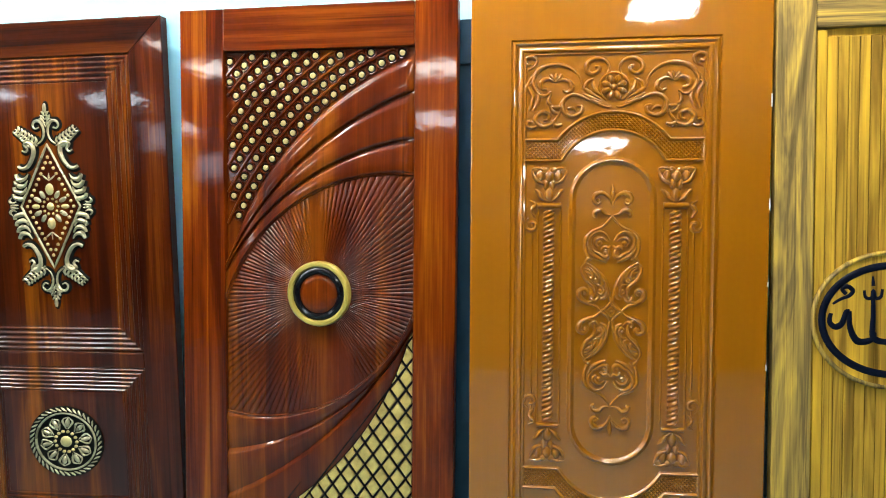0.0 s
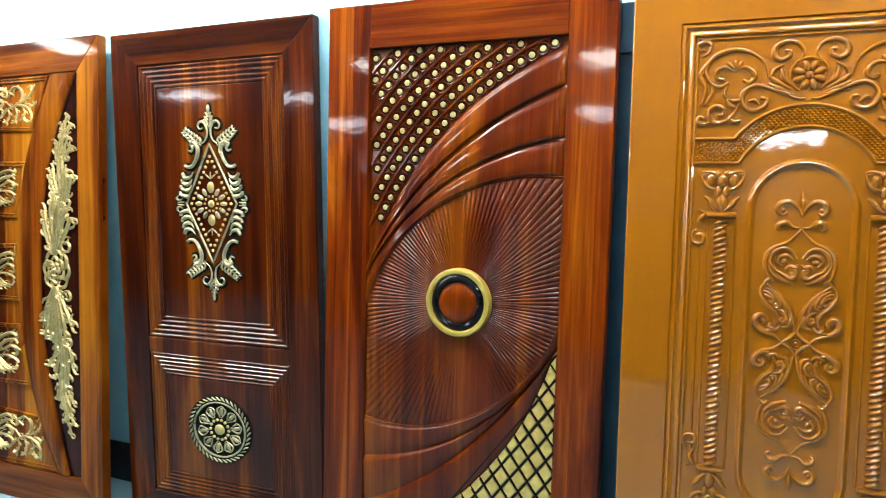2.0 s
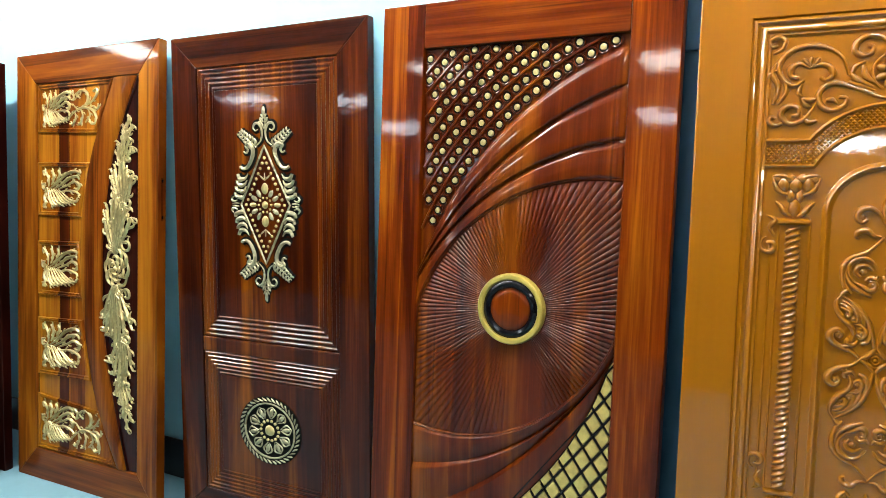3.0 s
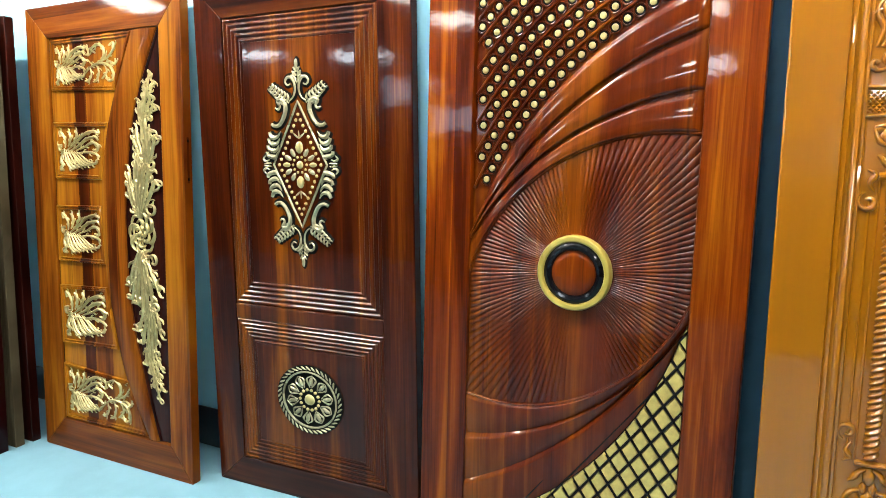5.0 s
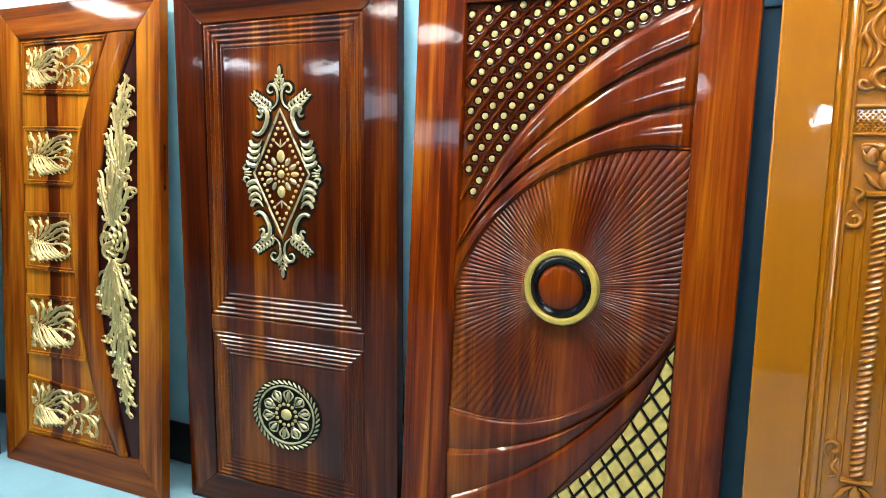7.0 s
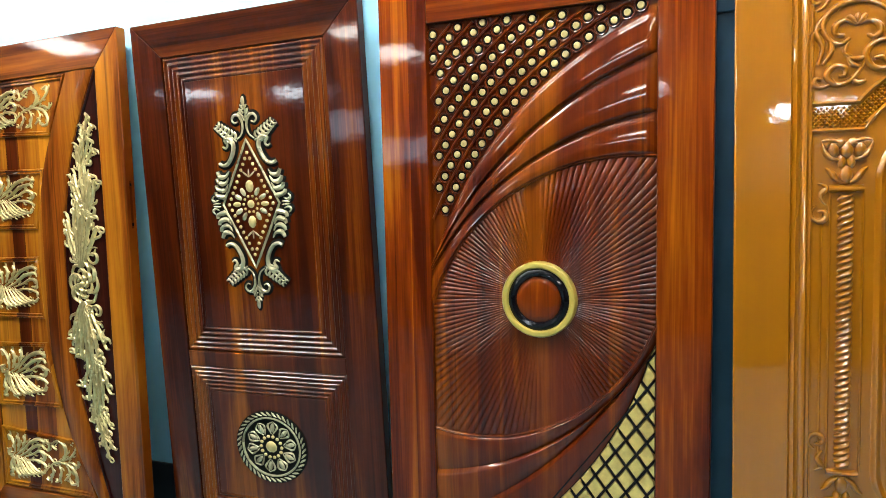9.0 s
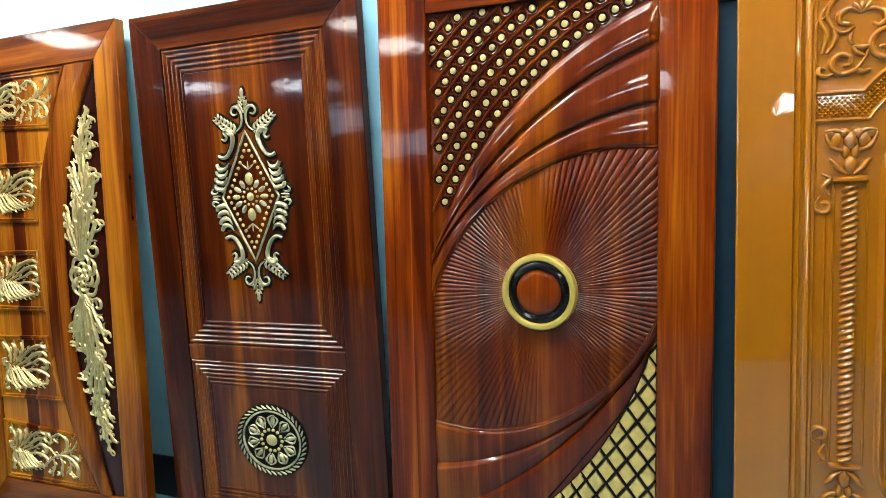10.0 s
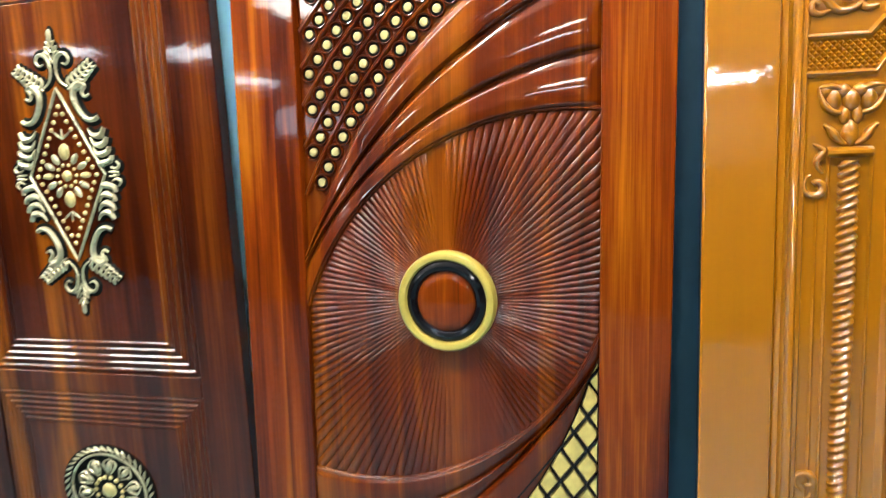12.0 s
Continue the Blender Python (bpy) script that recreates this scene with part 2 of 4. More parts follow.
def smooth_line(ctrl, n=6):
    """A smooth line through a few control points."""
    out = []
    m = len(ctrl)
    for i in range(m - 1):
        p0, p1, p2, p3 = ctrl[max(i - 1, 0)], ctrl[i], ctrl[i + 1], ctrl[min(i + 2, m - 1)]
        for k in range(n):
            t = k / n
            out.append(tuple(0.5 * (2 * b + (c - a) * t + (2 * a - 5 * b + 4 * c - d) * t * t + (3 * b - a - 3 * c + d) * t ** 3) for a, b, c, d in zip(p0, p1, p2, p3)))
    out.append(ctrl[-1])
    return out


def spiral(cu, cv, r, start, turns, shrink=0.15, n=22):
    """A scroll that winds in to (cu, cv) from radius r; start in degrees, turns signed."""
    out = []
    for i in range(n + 1):
        t = i / n
        a = radians(start) + turns * 2 * math.pi * t
        q = r * (1 - (1 - shrink) * t)
        out.append((cu + q * math.cos(a), cv + q * math.sin(a)))
    return out


def taper(n, w0, w1, w2=None):
    w2 = w1 if w2 is None else w2
    return [w0 + (w1 - w0) * 2 * i / (n - 1) if i < (n - 1) / 2 else w1 + (w2 - w1) * (2 * i / (n - 1) - 1) for i in range(n)]


def stroke(bm, pts, w0, w1, w2, height=0.55, y=0.0, section=5, soft=False):
    return sweep(bm, pts, taper(len(pts), w0, w1, w2), height, y, section=section, soft=soft)


def plate(bm, u0, u1, v0, v1, y0, y1, bevel=0.0):
    return box(bm, u0, u1, y0, y1, v0, v1, bevel)


def arc(cu, cv, r, a0, a1, n=24):
    return [(cu + r * math.cos(radians(a0 + (a1 - a0) * i / n)), cv + r * math.sin(radians(a0 + (a1 - a0) * i / n))) for i in range(n + 1)]


def ring_profile(bm, cu, cv, profile, seg=64):
    """A turned moulding: profile is (radius, proud) pairs."""
    rings = []
    for r, h in profile:
        rings.append([bm.verts.new((cu + r * math.cos(2 * math.pi * i / seg), -h, cv + r * math.sin(2 * math.pi * i / seg))) for i in range(seg)])
    for a, b in zip(rings, rings[1:]):
        for i in range(seg):
            j = (i + 1) % seg
            bm.faces.new((a[i], a[j], b[j], b[i]))
    return bm


def moulding(bm, u0, u1, v0, v1, y, steps):
    """Mitred steps round a rectangle: steps are (inset, proud) pairs, outside to inside."""
    rings = []
    for d, h in steps:
        rings.append([bm.verts.new((u, y - h, v)) for u, v in ((u0 + d, v0 + d), (u1 - d, v0 + d), (u1 - d, v1 - d), (u0 + d, v1 - d))])
    for a, b in zip(rings, rings[1:]):
        for i in range(4):
            j = (i + 1) % 4
            bm.faces.new((a[i], a[j], b[j], b[i]))
    return bm


def door_pose(x, y, yaw, lean, tilt, lift=0.0):
    """Bottom left corner of the front, turn, lean against the wall, tilt in its own plane."""
    return pose(x, y, lift, 0, 0, yaw) @ pose(0, 0, 0, -lean, 0, 0) @ pose(0, 0, 0, 0, -tilt, 0)


def thing(name, label, category, m, group="", kind=""):
    ob = new(name)
    ob.empty_display_size = 0.1
    ob.matrix_world = m
    return tagged(ob, label, category, group, kind)


# ---- the room ----
WALL_Y, WALL_TURN = 2.500, -1.5
RX0, RX1, RY0, CEIL = -9.0, 4.2, -5.2, 3.05
setting("floor", box(bmesh.new(), RX0 - 0.2, RX1 + 0.2, RY0 - 0.2, 3.2, -0.12, 0.0), M_FLOOR, "pale cyan polished tile floor, smooth and bright", "floor")
wb = box(bmesh.new(), RX0 - 0.3, RX1 + 0.6, 0.0, 0.2, -0.1, CEIL + 0.1)
wall = setting("wall_north", wb, M_WALL, "pale cyan plastered wall behind the leaning doors", "wall")
wall.matrix_world = pose(0, WALL_Y, 0, 0, 0, WALL_TURN)
sk = setting("baseboard", box(bmesh.new(), RX0, RX1, -0.012, 0.0, 0.0, 0.20, 0.003), M_SKIRT, "dark glossy tile skirting along the wall", "baseboard")
sk.matrix_world = pose(0, WALL_Y - 0.001, 0, 0, 0, WALL_TURN)
WX0, WX1, WZ0, WZ1 = -6.15, -5.0, 2.50, 2.96
south = bmesh.new()
for a in ((RX0 - 0.2, WX0, 0.0, CEIL), (WX1, RX1 + 0.2, 0.0, CEIL), (WX0, WX1, 0.0, WZ0), (WX0, WX1, WZ1, CEIL)):
    box(south, a[0], a[1], RY0 - 0.2, RY0, a[2], a[3])
setting("wall_south", south, M_FARWALL, "unseen grey wall above the added dark wainscot", "wall")
window = tagged(new("window_1"), "high transom window with a white frame, daylight outside", "window", kind="structure")
for x0, x1, z0, z1 in ((WX0, WX1, WZ0, WZ0 + 0.04), (WX0, WX1, WZ1 - 0.04, WZ1), (WX0, WX0 + 0.04, WZ0 + 0.04, WZ1 - 0.04), (WX1 - 0.04, WX1, WZ0 + 0.04, WZ1 - 0.04), ((WX0 + WX1) / 2 - 0.02, (WX0 + WX1) / 2 + 0.02, WZ0 + 0.04, WZ1 - 0.04)):
    part("window_frame", box(bmesh.new(), x0, x1, RY0 - 0.12, RY0 - 0.06, z0, z1, 0.004), M_STEEL, window)
setting("backdrop", box(bmesh.new(), WX0 - 1.2, WX1 + 1.2, RY0 - 0.9, RY0 - 0.85, 1.6, 4.4), M_DAY, "pale blue daylight outside the window", "sky")
# Unseen: this wainscot is added, and the side walls darkened, for darker reflections.
setting("trim", box(bmesh.new(), RX0, RX1, RY0, RY0 + 0.03, 0.0, 2.15), M_DIM, "unseen dark wainscot, added to dim reflections in the doors", "wainscot")
setting("wall_west", box(bmesh.new(), RX0 - 0.2, RX0, RY0, 3.0, 0.0, CEIL), M_DIM, "plain unseen wall, darkened to dim reflections in the doors", "wall")
setting("wall_east", box(bmesh.new(), RX1, RX1 + 0.2, RY0, 3.0, 0.0, CEIL), M_DIM, "plain unseen wall, darkened to dim reflections in the doors", "wall")
setting("ceiling", box(bmesh.new(), RX0 - 0.2, RX1 + 0.2, RY0 - 0.2, 3.2, CEIL, CEIL + 0.15), M_CEIL, "plain white painted ceiling", "ceiling")


def ceiling_light(x, y, w=0.48, d=0.48, mat=M_GLOW):
    ob = thing("ceiling_light", "square white ceiling panel light, lit", "lamp", pose(x, y, CEIL), "ceiling lights")
    fr = bmesh.new()
    for a in ((-w / 2, -w / 2 + 0.02, -d / 2, d / 2), (w / 2 - 0.02, w / 2, -d / 2, d / 2), (-w / 2 + 0.02, w / 2 - 0.02, -d / 2, -d / 2 + 0.02), (-w / 2 + 0.02, w / 2 - 0.02, d / 2 - 0.02, d / 2)):
        box(fr, *a, -0.022, 0.0)
    part("frame", fr, M_STEEL, ob)
    part("diffuser", box(bmesh.new(), -w / 2 + 0.021, w / 2 - 0.021, -d / 2 + 0.021, d / 2 - 0.021, -0.016, -0.004), mat, ob, "glowing white diffuser")
    return ob


LIGHTS = [(-1.3, -1.7), (-3.4, -1.3), (0.9, -0.1), (-5.5, 0.3)]
FAR_LIGHTS = [(0.95, -4.5), (-5.6, -3.8), (-1.75, -3.9), (-7.0, -3.2)]
first = ceiling_light(*LIGHTS[0])
for x, y in LIGHTS[1:]:
    copy_thing(first, pose(x, y, CEIL))
far = ceiling_light(*FAR_LIGHTS[0], 0.80, 0.60, M_DIMGLOW)
for x, y in FAR_LIGHTS[1:]:
    copy_thing(far, pose(x, y, CEIL))


# Added out of view: fill that brightens the door tops and glints on carving.
def tube_light(x, y):
    ob = thing("tube_light", "unseen fill tube on the ceiling, added to light the doors", "lamp", pose(x, y, CEIL), "tube lights")
    part("housing", box(bmesh.new(), -0.53, 0.53, -0.03, 0.03, -0.035, 0.0, 0.004), M_STEEL, ob, flat=True)
    bm = bmesh.new()
    bmesh.ops.create_cone(bm, cap_ends=True, segments=16, radius1=0.024, radius2=0.024, depth=1.0, matrix=pose(0, 0, -0.060, 0, 90, 0))
    part("tube", bm, M_TUBE, ob, "glowing white tube")
    for s in (-1, 1):
        part("end_cap", box(bmesh.new(), min(s * 0.502, s * 0.53), max(s * 0.502, s * 0.53), -0.026, 0.026, -0.085, -0.0355, 0.003), M_STEEL, ob)
    return ob


tube = tube_light(-4.55, 1.66)
for x in (-3.262, -1.974, -0.686, 0.602):
    copy_thing(tube, pose(x, 1.66, CEIL))


# ---- doors ----
THICK = 0.045


def mitred_frame(ob, w, v0, v1, left, right, bottom, top, mat_v, mat_h, round_edge=0.004):
    """Four mitred boards round a panel, with eased edges."""
    outer = [(0, v0), (w, v0), (w, v1), (0, v1)]
    inner = [(left, bottom), (right, bottom), (right, top), (left, top)]
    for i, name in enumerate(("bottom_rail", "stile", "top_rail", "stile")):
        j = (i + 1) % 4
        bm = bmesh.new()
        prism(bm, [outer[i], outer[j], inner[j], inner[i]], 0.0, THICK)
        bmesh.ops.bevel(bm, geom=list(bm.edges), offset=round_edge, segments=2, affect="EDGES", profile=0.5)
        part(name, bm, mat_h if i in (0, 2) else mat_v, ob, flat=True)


def butt_frame(ob, w, v0, v1, left, right, bottom, top, mat_v, mat_h):
    """Two full-height stiles with rails between them."""
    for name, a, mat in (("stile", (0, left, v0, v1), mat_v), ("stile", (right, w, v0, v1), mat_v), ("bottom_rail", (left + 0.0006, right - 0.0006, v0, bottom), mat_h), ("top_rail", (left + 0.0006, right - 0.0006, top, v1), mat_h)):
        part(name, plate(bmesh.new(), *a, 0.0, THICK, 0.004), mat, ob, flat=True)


# -- honey door with gilt panels --
def leafed(bm, pts, w0, w1, w2, y, rng, barb):
    """A stroke with short curled barbs on both sides, like the lobes of a carved leaf."""
    stroke(bm, pts, w0, w1, w2, 0.62, y)
    for i in range(3, len(pts) - 3, 3):
        (u, v), (u2, v2) = pts[i], pts[i + 1]
        l = math.hypot(u2 - u, v2 - v) or 1e-9
        t = ((u2 - u) / l, (v2 - v) / l)
        s = 1 if (i // 3) % 2 else -1
        g = barb * rng.uniform(0.7, 1.2)
        tip = [(u + (-t[1] * s * f + t[0] * h) * g, v + (t[0] * s * f + t[1] * h) * g) for f, h in ((0.0, -0.3), (0.45, 0.15), (0.85, 0.60), (0.80, 1.10))]
        stroke(bm, smooth_line(tip, 3), 0.25 * barb, 0.42 * barb, 0.16 * barb, 0.7, y + 0.001)


def acanthus(bm, u0, u1, v0, v1, y, rng, sprays=1):
    """Gilt leaves that fill a small panel: a combed wing below, long leaves above, curls at the ends; a scroll beside it in wide panels."""
    h = v1 - v0
    w = (u1 - u0) if sprays == 1 else min(h * 1.15, (u1 - u0) * 0.60)

    def put(ctrl, a, b, c, o=u0, wd=w, lift=0.0):
        pts = smooth_line([(o + p * wd, v0 + q * h) for p, q in ctrl], 5)
        leafed(bm, pts, a * h, b * h * 0.78, c * h * 0.9, y - lift, rng, 0.085 * h)

    for i in range(7):
        f = i / 6
        f = min(1.0, max(0.0, f + rng.uniform(-0.05, 0.05)))
        put([(0.08 + 0.34 * f, 0.54 - 0.06 * f), (0.10 + 0.50 * f, 0.36 - 0.02 * f), (0.16 + 0.60 * f, 0.16 + 0.06 * f), (0.26 + 0.66 * f, 0.05 + 0.14 * f), (0.33 + 0.64 * f, 0.09 + 0.17 * f)], 0.02, 0.080, 0.04, lift=0.003 + 0.003 * math.sin(math.pi * f))
    for ctrl, wd in (
        ([(0.14, 0.50), (0.38, 0.66), (0.60, 0.86), (0.84, 0.95), (1.00, 0.90), (0.98, 0.99)], 0.11),
        ([(0.22, 0.48), (0.46, 0.60), (0.68, 0.76), (0.90, 0.82), (0.98, 0.74)], 0.11),
        ([(0.40, 0.50), (0.62, 0.58), (0.82, 0.68), (0.97, 0.62), (0.95, 0.50), (0.84, 0.52)], 0.10),
        ([(0.48, 0.44), (0.70, 0.46), (0.90, 0.42), (1.00, 0.34)], 0.09),
        ([(0.12, 0.56), (0.13, 0.74), (0.06, 0.90), (-0.02, 0.96), (0.00, 0.84)], 0.09),
        ([(0.20, 0.60), (0.27, 0.76), (0.26, 0.90), (0.20, 0.96)], 0.09),
        ([(0.30, 0.64), (0.42, 0.80), (0.44, 0.92), (0.40, 0.98)], 0.08),
        ([(0.10, 0.54), (-0.02, 0.50), (-0.04, 0.62), (0.04, 0.64)], 0.08),
        ([(0.08, 0.48), (0.00, 0.32), (0.04, 0.16), (-0.02, 0.04), (0.06, 0.02)], 0.09)):
        put(ctrl, 0.03, wd, 0.05, lift=0.002)
    if sprays == 2:
        o, rest = u0 + w * 0.98, (u1 - u0) - w * 0.98
        for ctrl, wd in (
            ([(-0.05, 0.22), (0.20, 0.42), (0.50, 0.50), (0.86, 0.40), (0.98, 0.12), (0.80, 0.04), (0.72, 0.18)], 0.10),
            ([(0.10, 0.62), (0.32, 0.46), (0.62, 0.60), (0.66, 0.86), (0.44, 0.98), (0.24, 0.86), (0.38, 0.76)], 0.10),
            ([(0.58, 0.54), (0.80, 0.64), (1.00, 0.84), (0.98, 0.98), (0.84, 0.92)], 0.09),
            ([(0.62, 0.46), (0.84, 0.52), (1.02, 0.44), (1.04, 0.58)], 0.08),
            ([(0.18, 0.40), (0.22, 0.22), (0.10, 0.06), (0.00, 0.08)], 0.08),
            ([(0.40, 0.46), (0.48, 0.28), (0.40, 0.08), (0.28, 0.04)], 0.08),
            ([(0.70, 0.40), (0.74, 0.26), (0.58, 0.10)], 0.07),
            ([(-0.02, 0.78), (0.12, 0.72), (0.14, 0.88), (0.04, 0.96)], 0.07)):
            put(ctrl, 0.03, wd, 0.05, o, rest, 0.002)


def gilt_crescent(bm, rng, y):
    """Tall spray of gilt foliage, widest in the middle: combed plumes that flow up and down from a scrolled rose."""
    lo, hi, right, heart = 0.35, 1.785, 0.838, 1.09

    def edge(v):
        t = (v - lo) / (hi - lo)
        return 0.815 - 0.176 * math.sin(math.pi * min(max(t, 0.0), 1.0)) ** 0.8

    def at(f, s, up):
        """f: share of the way from the rose to the tip; s: across, 0 at the curved edge, 1 at the stile."""
        v = heart + up * f * ((hi - heart) if up > 0 else (heart - lo))
        return (edge(v) + (right - edge(v)) * s, v)

    for up in (1, -1):
        for f0, f1, s0, s1, n in ((0.10, 0.50, 0.45, 0.40, 7), (0.40, 0.74, 0.62, 0.45, 6), (0.66, 0.90, 0.40, 0.55, 5), (0.84, 1.00, 0.50, 0.50, 3)):
            for i in range(n):
                q = 2 * i / (n - 1) - 1
                reach = f0 + (f1 - f0) * (1.0 - 0.42 * abs(q) + 0.05 * rng.uniform(-1, 1))
                tip = min(max(s1 + 0.62 * q, -0.02), 1.04)
                hook = 0.10 if q >= 0 else -0.10
                ctrl = [at(f0, s0 + 0.05 * q, up), at(f0 + 0.35 * (reach - f0), s0 + 0.22 * q, up), at(f0 + 0.75 * (reach - f0), (s0 + tip) / 2 + 0.12 * q, up), at(reach, tip - 0.5 * hook, up), at(reach - 0.02, tip + 0.3 * hook, up)]
                wd = 0.012 + 0.085 * (right - edge(ctrl[2][1]))
                leafed(bm, smooth_line(ctrl, 6), 0.35 * wd, 0.72 * wd, 0.4 * wd, y - 0.005 - 0.004 * (1 - abs(q)), rng, 1.15 * wd)
        for f, s, tn, big in ((0.16, 0.84, 1.25, 0.22), (0.30, 0.16, -1.25, 0.20), (0.44, 0.86, 1.2, 0.20), (0.58, 0.18, -1.2, 0.18), (0.72, 0.82, 1.1, 0.18)):
            c = at(f, s, up)
            rad = big * (right - edge(c[1]))
            stroke(bm, spiral(*c, rad, 60 if up > 0 else -60, tn * up, 0.2, 18), 0.005, 0.013, 0.010, 0.75, y - 0.006)
    cu = 0.738
    for r, m in ((0.078, 8), (0.050, 6), (0.027, 5)):
        for k in range(m):
            a = k / m * 2 * math.pi + r * 20
            pts = [(cu + r * f * math.cos(a + g), heart + r * f * 1.2 * math.sin(a + g)) for f, g in ((0.35, 0.0), (0.8, 0.25), (1.0, 0.7), (0.95, 1.15))]
            stroke(bm, smooth_line(pts, 4), 0.006, 0.018, 0.007, 0.7, y - 0.013 + 0.14 * r)
    bead(bm, cu, heart, 0.013, 0.012, y - 0.010)


def door_gilt(m):
    ob = thing("carved_door", "honey teak door with gilded foliage panels and plum crescent", "door", m, "display doors", "thing")
    w, h = 1.01, 2.11
    mitred_frame(ob, w, 0.0, h, 0.150, 0.880, 0.155, 1.965, M_HONEY_V, M_HONEY_H)
    lock = part("lock_mortise", plate(bmesh.new(), w - 0.0005, w + 0.0006, 1.315, 1.505, 0.017, 0.028), M_TEAK_V, ob, "dark mortise cut for a lock")
    for v in (1.330, 1.490):
        part("screw_hole", plate(bmesh.new(), w + 0.0002, w + 0.0012, v - 0.006, v + 0.006, 0.019, 0.027), M_BLACK, lock)
    part("panel", plate(bmesh.new(), 0.151, 0.879, 0.156, 1.964, 0.012, 0.040), M_HONEY_IN, ob)
    rng = random.Random(3)

    def curve(t):
        """Outer edge of the curved stile, bottom to top."""
        return smooth_line([(0.742, 0.160), (0.600, 0.430), (0.520, 0.740), (0.480, 1.060), (0.490, 1.330), (0.560, 1.620), (0.712, 1.960)], 8)[t]

    left_edge = [curve(i) for i in range(49)]
    inner = smooth_line([(0.800, 0.160), (0.720, 0.430), (0.655, 0.740), (0.632, 1.060), (0.650, 1.330), (0.715, 1.640), (0.862, 1.960)], 8)
    bm = bmesh.new()
    rows = []
    for (a, b), (c, d) in zip(left_edge, inner):
        rows.append([bm.verts.new((a + (c - a) * s, y, b + (d - b) * s)) for s, y in ((0, 0.012), (0.02, 0.004), (0.25, -0.004), (0.6, -0.006), (0.9, -0.002), (0.98, 0.006), (1, 0.018))])
    for p, q in zip(rows, rows[1:]):
        for k in range(6):
            bm.faces.new((p[k], p[k + 1], q[k + 1], q[k]))
    part("curved_stile", bm, M_HONEY_V, ob)
    bm = bmesh.new()
    rows = [(bm.verts.new((min(a, 0.868) + 0.002, 0.0105, b)), bm.verts.new((0.8795, 0.0105, b))) for a, b in inner]
    for p, q in zip(rows, rows[1:]):
        bm.faces.new((p[0], p[1], q[1], q[0]))
    part("crescent", bm, M_PLUM, ob, "plum-stained recessed crescent")
    bm = bmesh.new()
    sweep(bm, [(u + 0.012, v) for u, v in inner], 0.012, 0.5, 0.009)
    part("crescent_bead", bm, M_PLUM, ob)
    bm = bmesh.new()
    gilt_crescent(bm, rng, 0.009)
    part("gilded_foliage", bm, M_GILT, ob, "tall gilded spray of carved foliage")
    panels = [((0.165, 1.728), (0.600, 1.712), (0.704, 1.958), (0.165, 1.958), 2), ((0.165, 1.323), (0.488, 1.320), (0.548, 1.578), (0.160, 1.584), 1), ((0.160, 0.932), (0.494, 0.934), (0.476, 1.203), (0.160, 1.198), 1), ((0.160, 0.532), (0.556, 0.543), (0.490, 0.829), (0.160, 0.819), 1), ((0.160, 0.162), (0.730, 0.166), (0.622, 0.408), (0.160, 0.436), 2)]
    for bl, br, tr, tl, sprays in panels:
        pts = [bl, br, tr, tl]
        cu, cv = sum(p[0] for p in pts) / 4, sum(p[1] for p in pts) / 4
        bm = bmesh.new()
        rings = []
        for s, y in ((1.0, 0.012), (0.985, 0.002), (0.95, 0.000), (0.935, 0.007), (0.915, 0.004), (0.88, 0.003), (0.865, 0.0115)):
            dw, dh = (1 - s) * 0.16, (1 - s) * 0.16
            rings.append([bm.verts.new((u + (dw if u < cu else -dw), y, v + (dh if v < cv else -dh))) for u, v in pts])
        for a, b in zip(rings, rings[1:]):
            for i in range(4):
                j = (i + 1) % 4
                bm.faces.new((a[i], a[j], b[j], b[i]))
        bm.faces.new(rings[-1])
        pan = part("raised_panel", bm, M_HONEY_IN, ob)
        bm = bmesh.new()
        u1 = min(br[0], tr[0]) - 0.012 if sprays == 1 else (br[0] + tr[0]) / 2 - 0.055
        acanthus(bm, bl[0] + 0.040, u1 - 0.002, min(bl[1], br[1]) + 0.038, max(tl[1], tr[1]) - 0.036, 0.0115, rng, sprays)
        part("gilded_foliage", bm, M_GILT, pan, "gilded carved acanthus spray")
    return ob


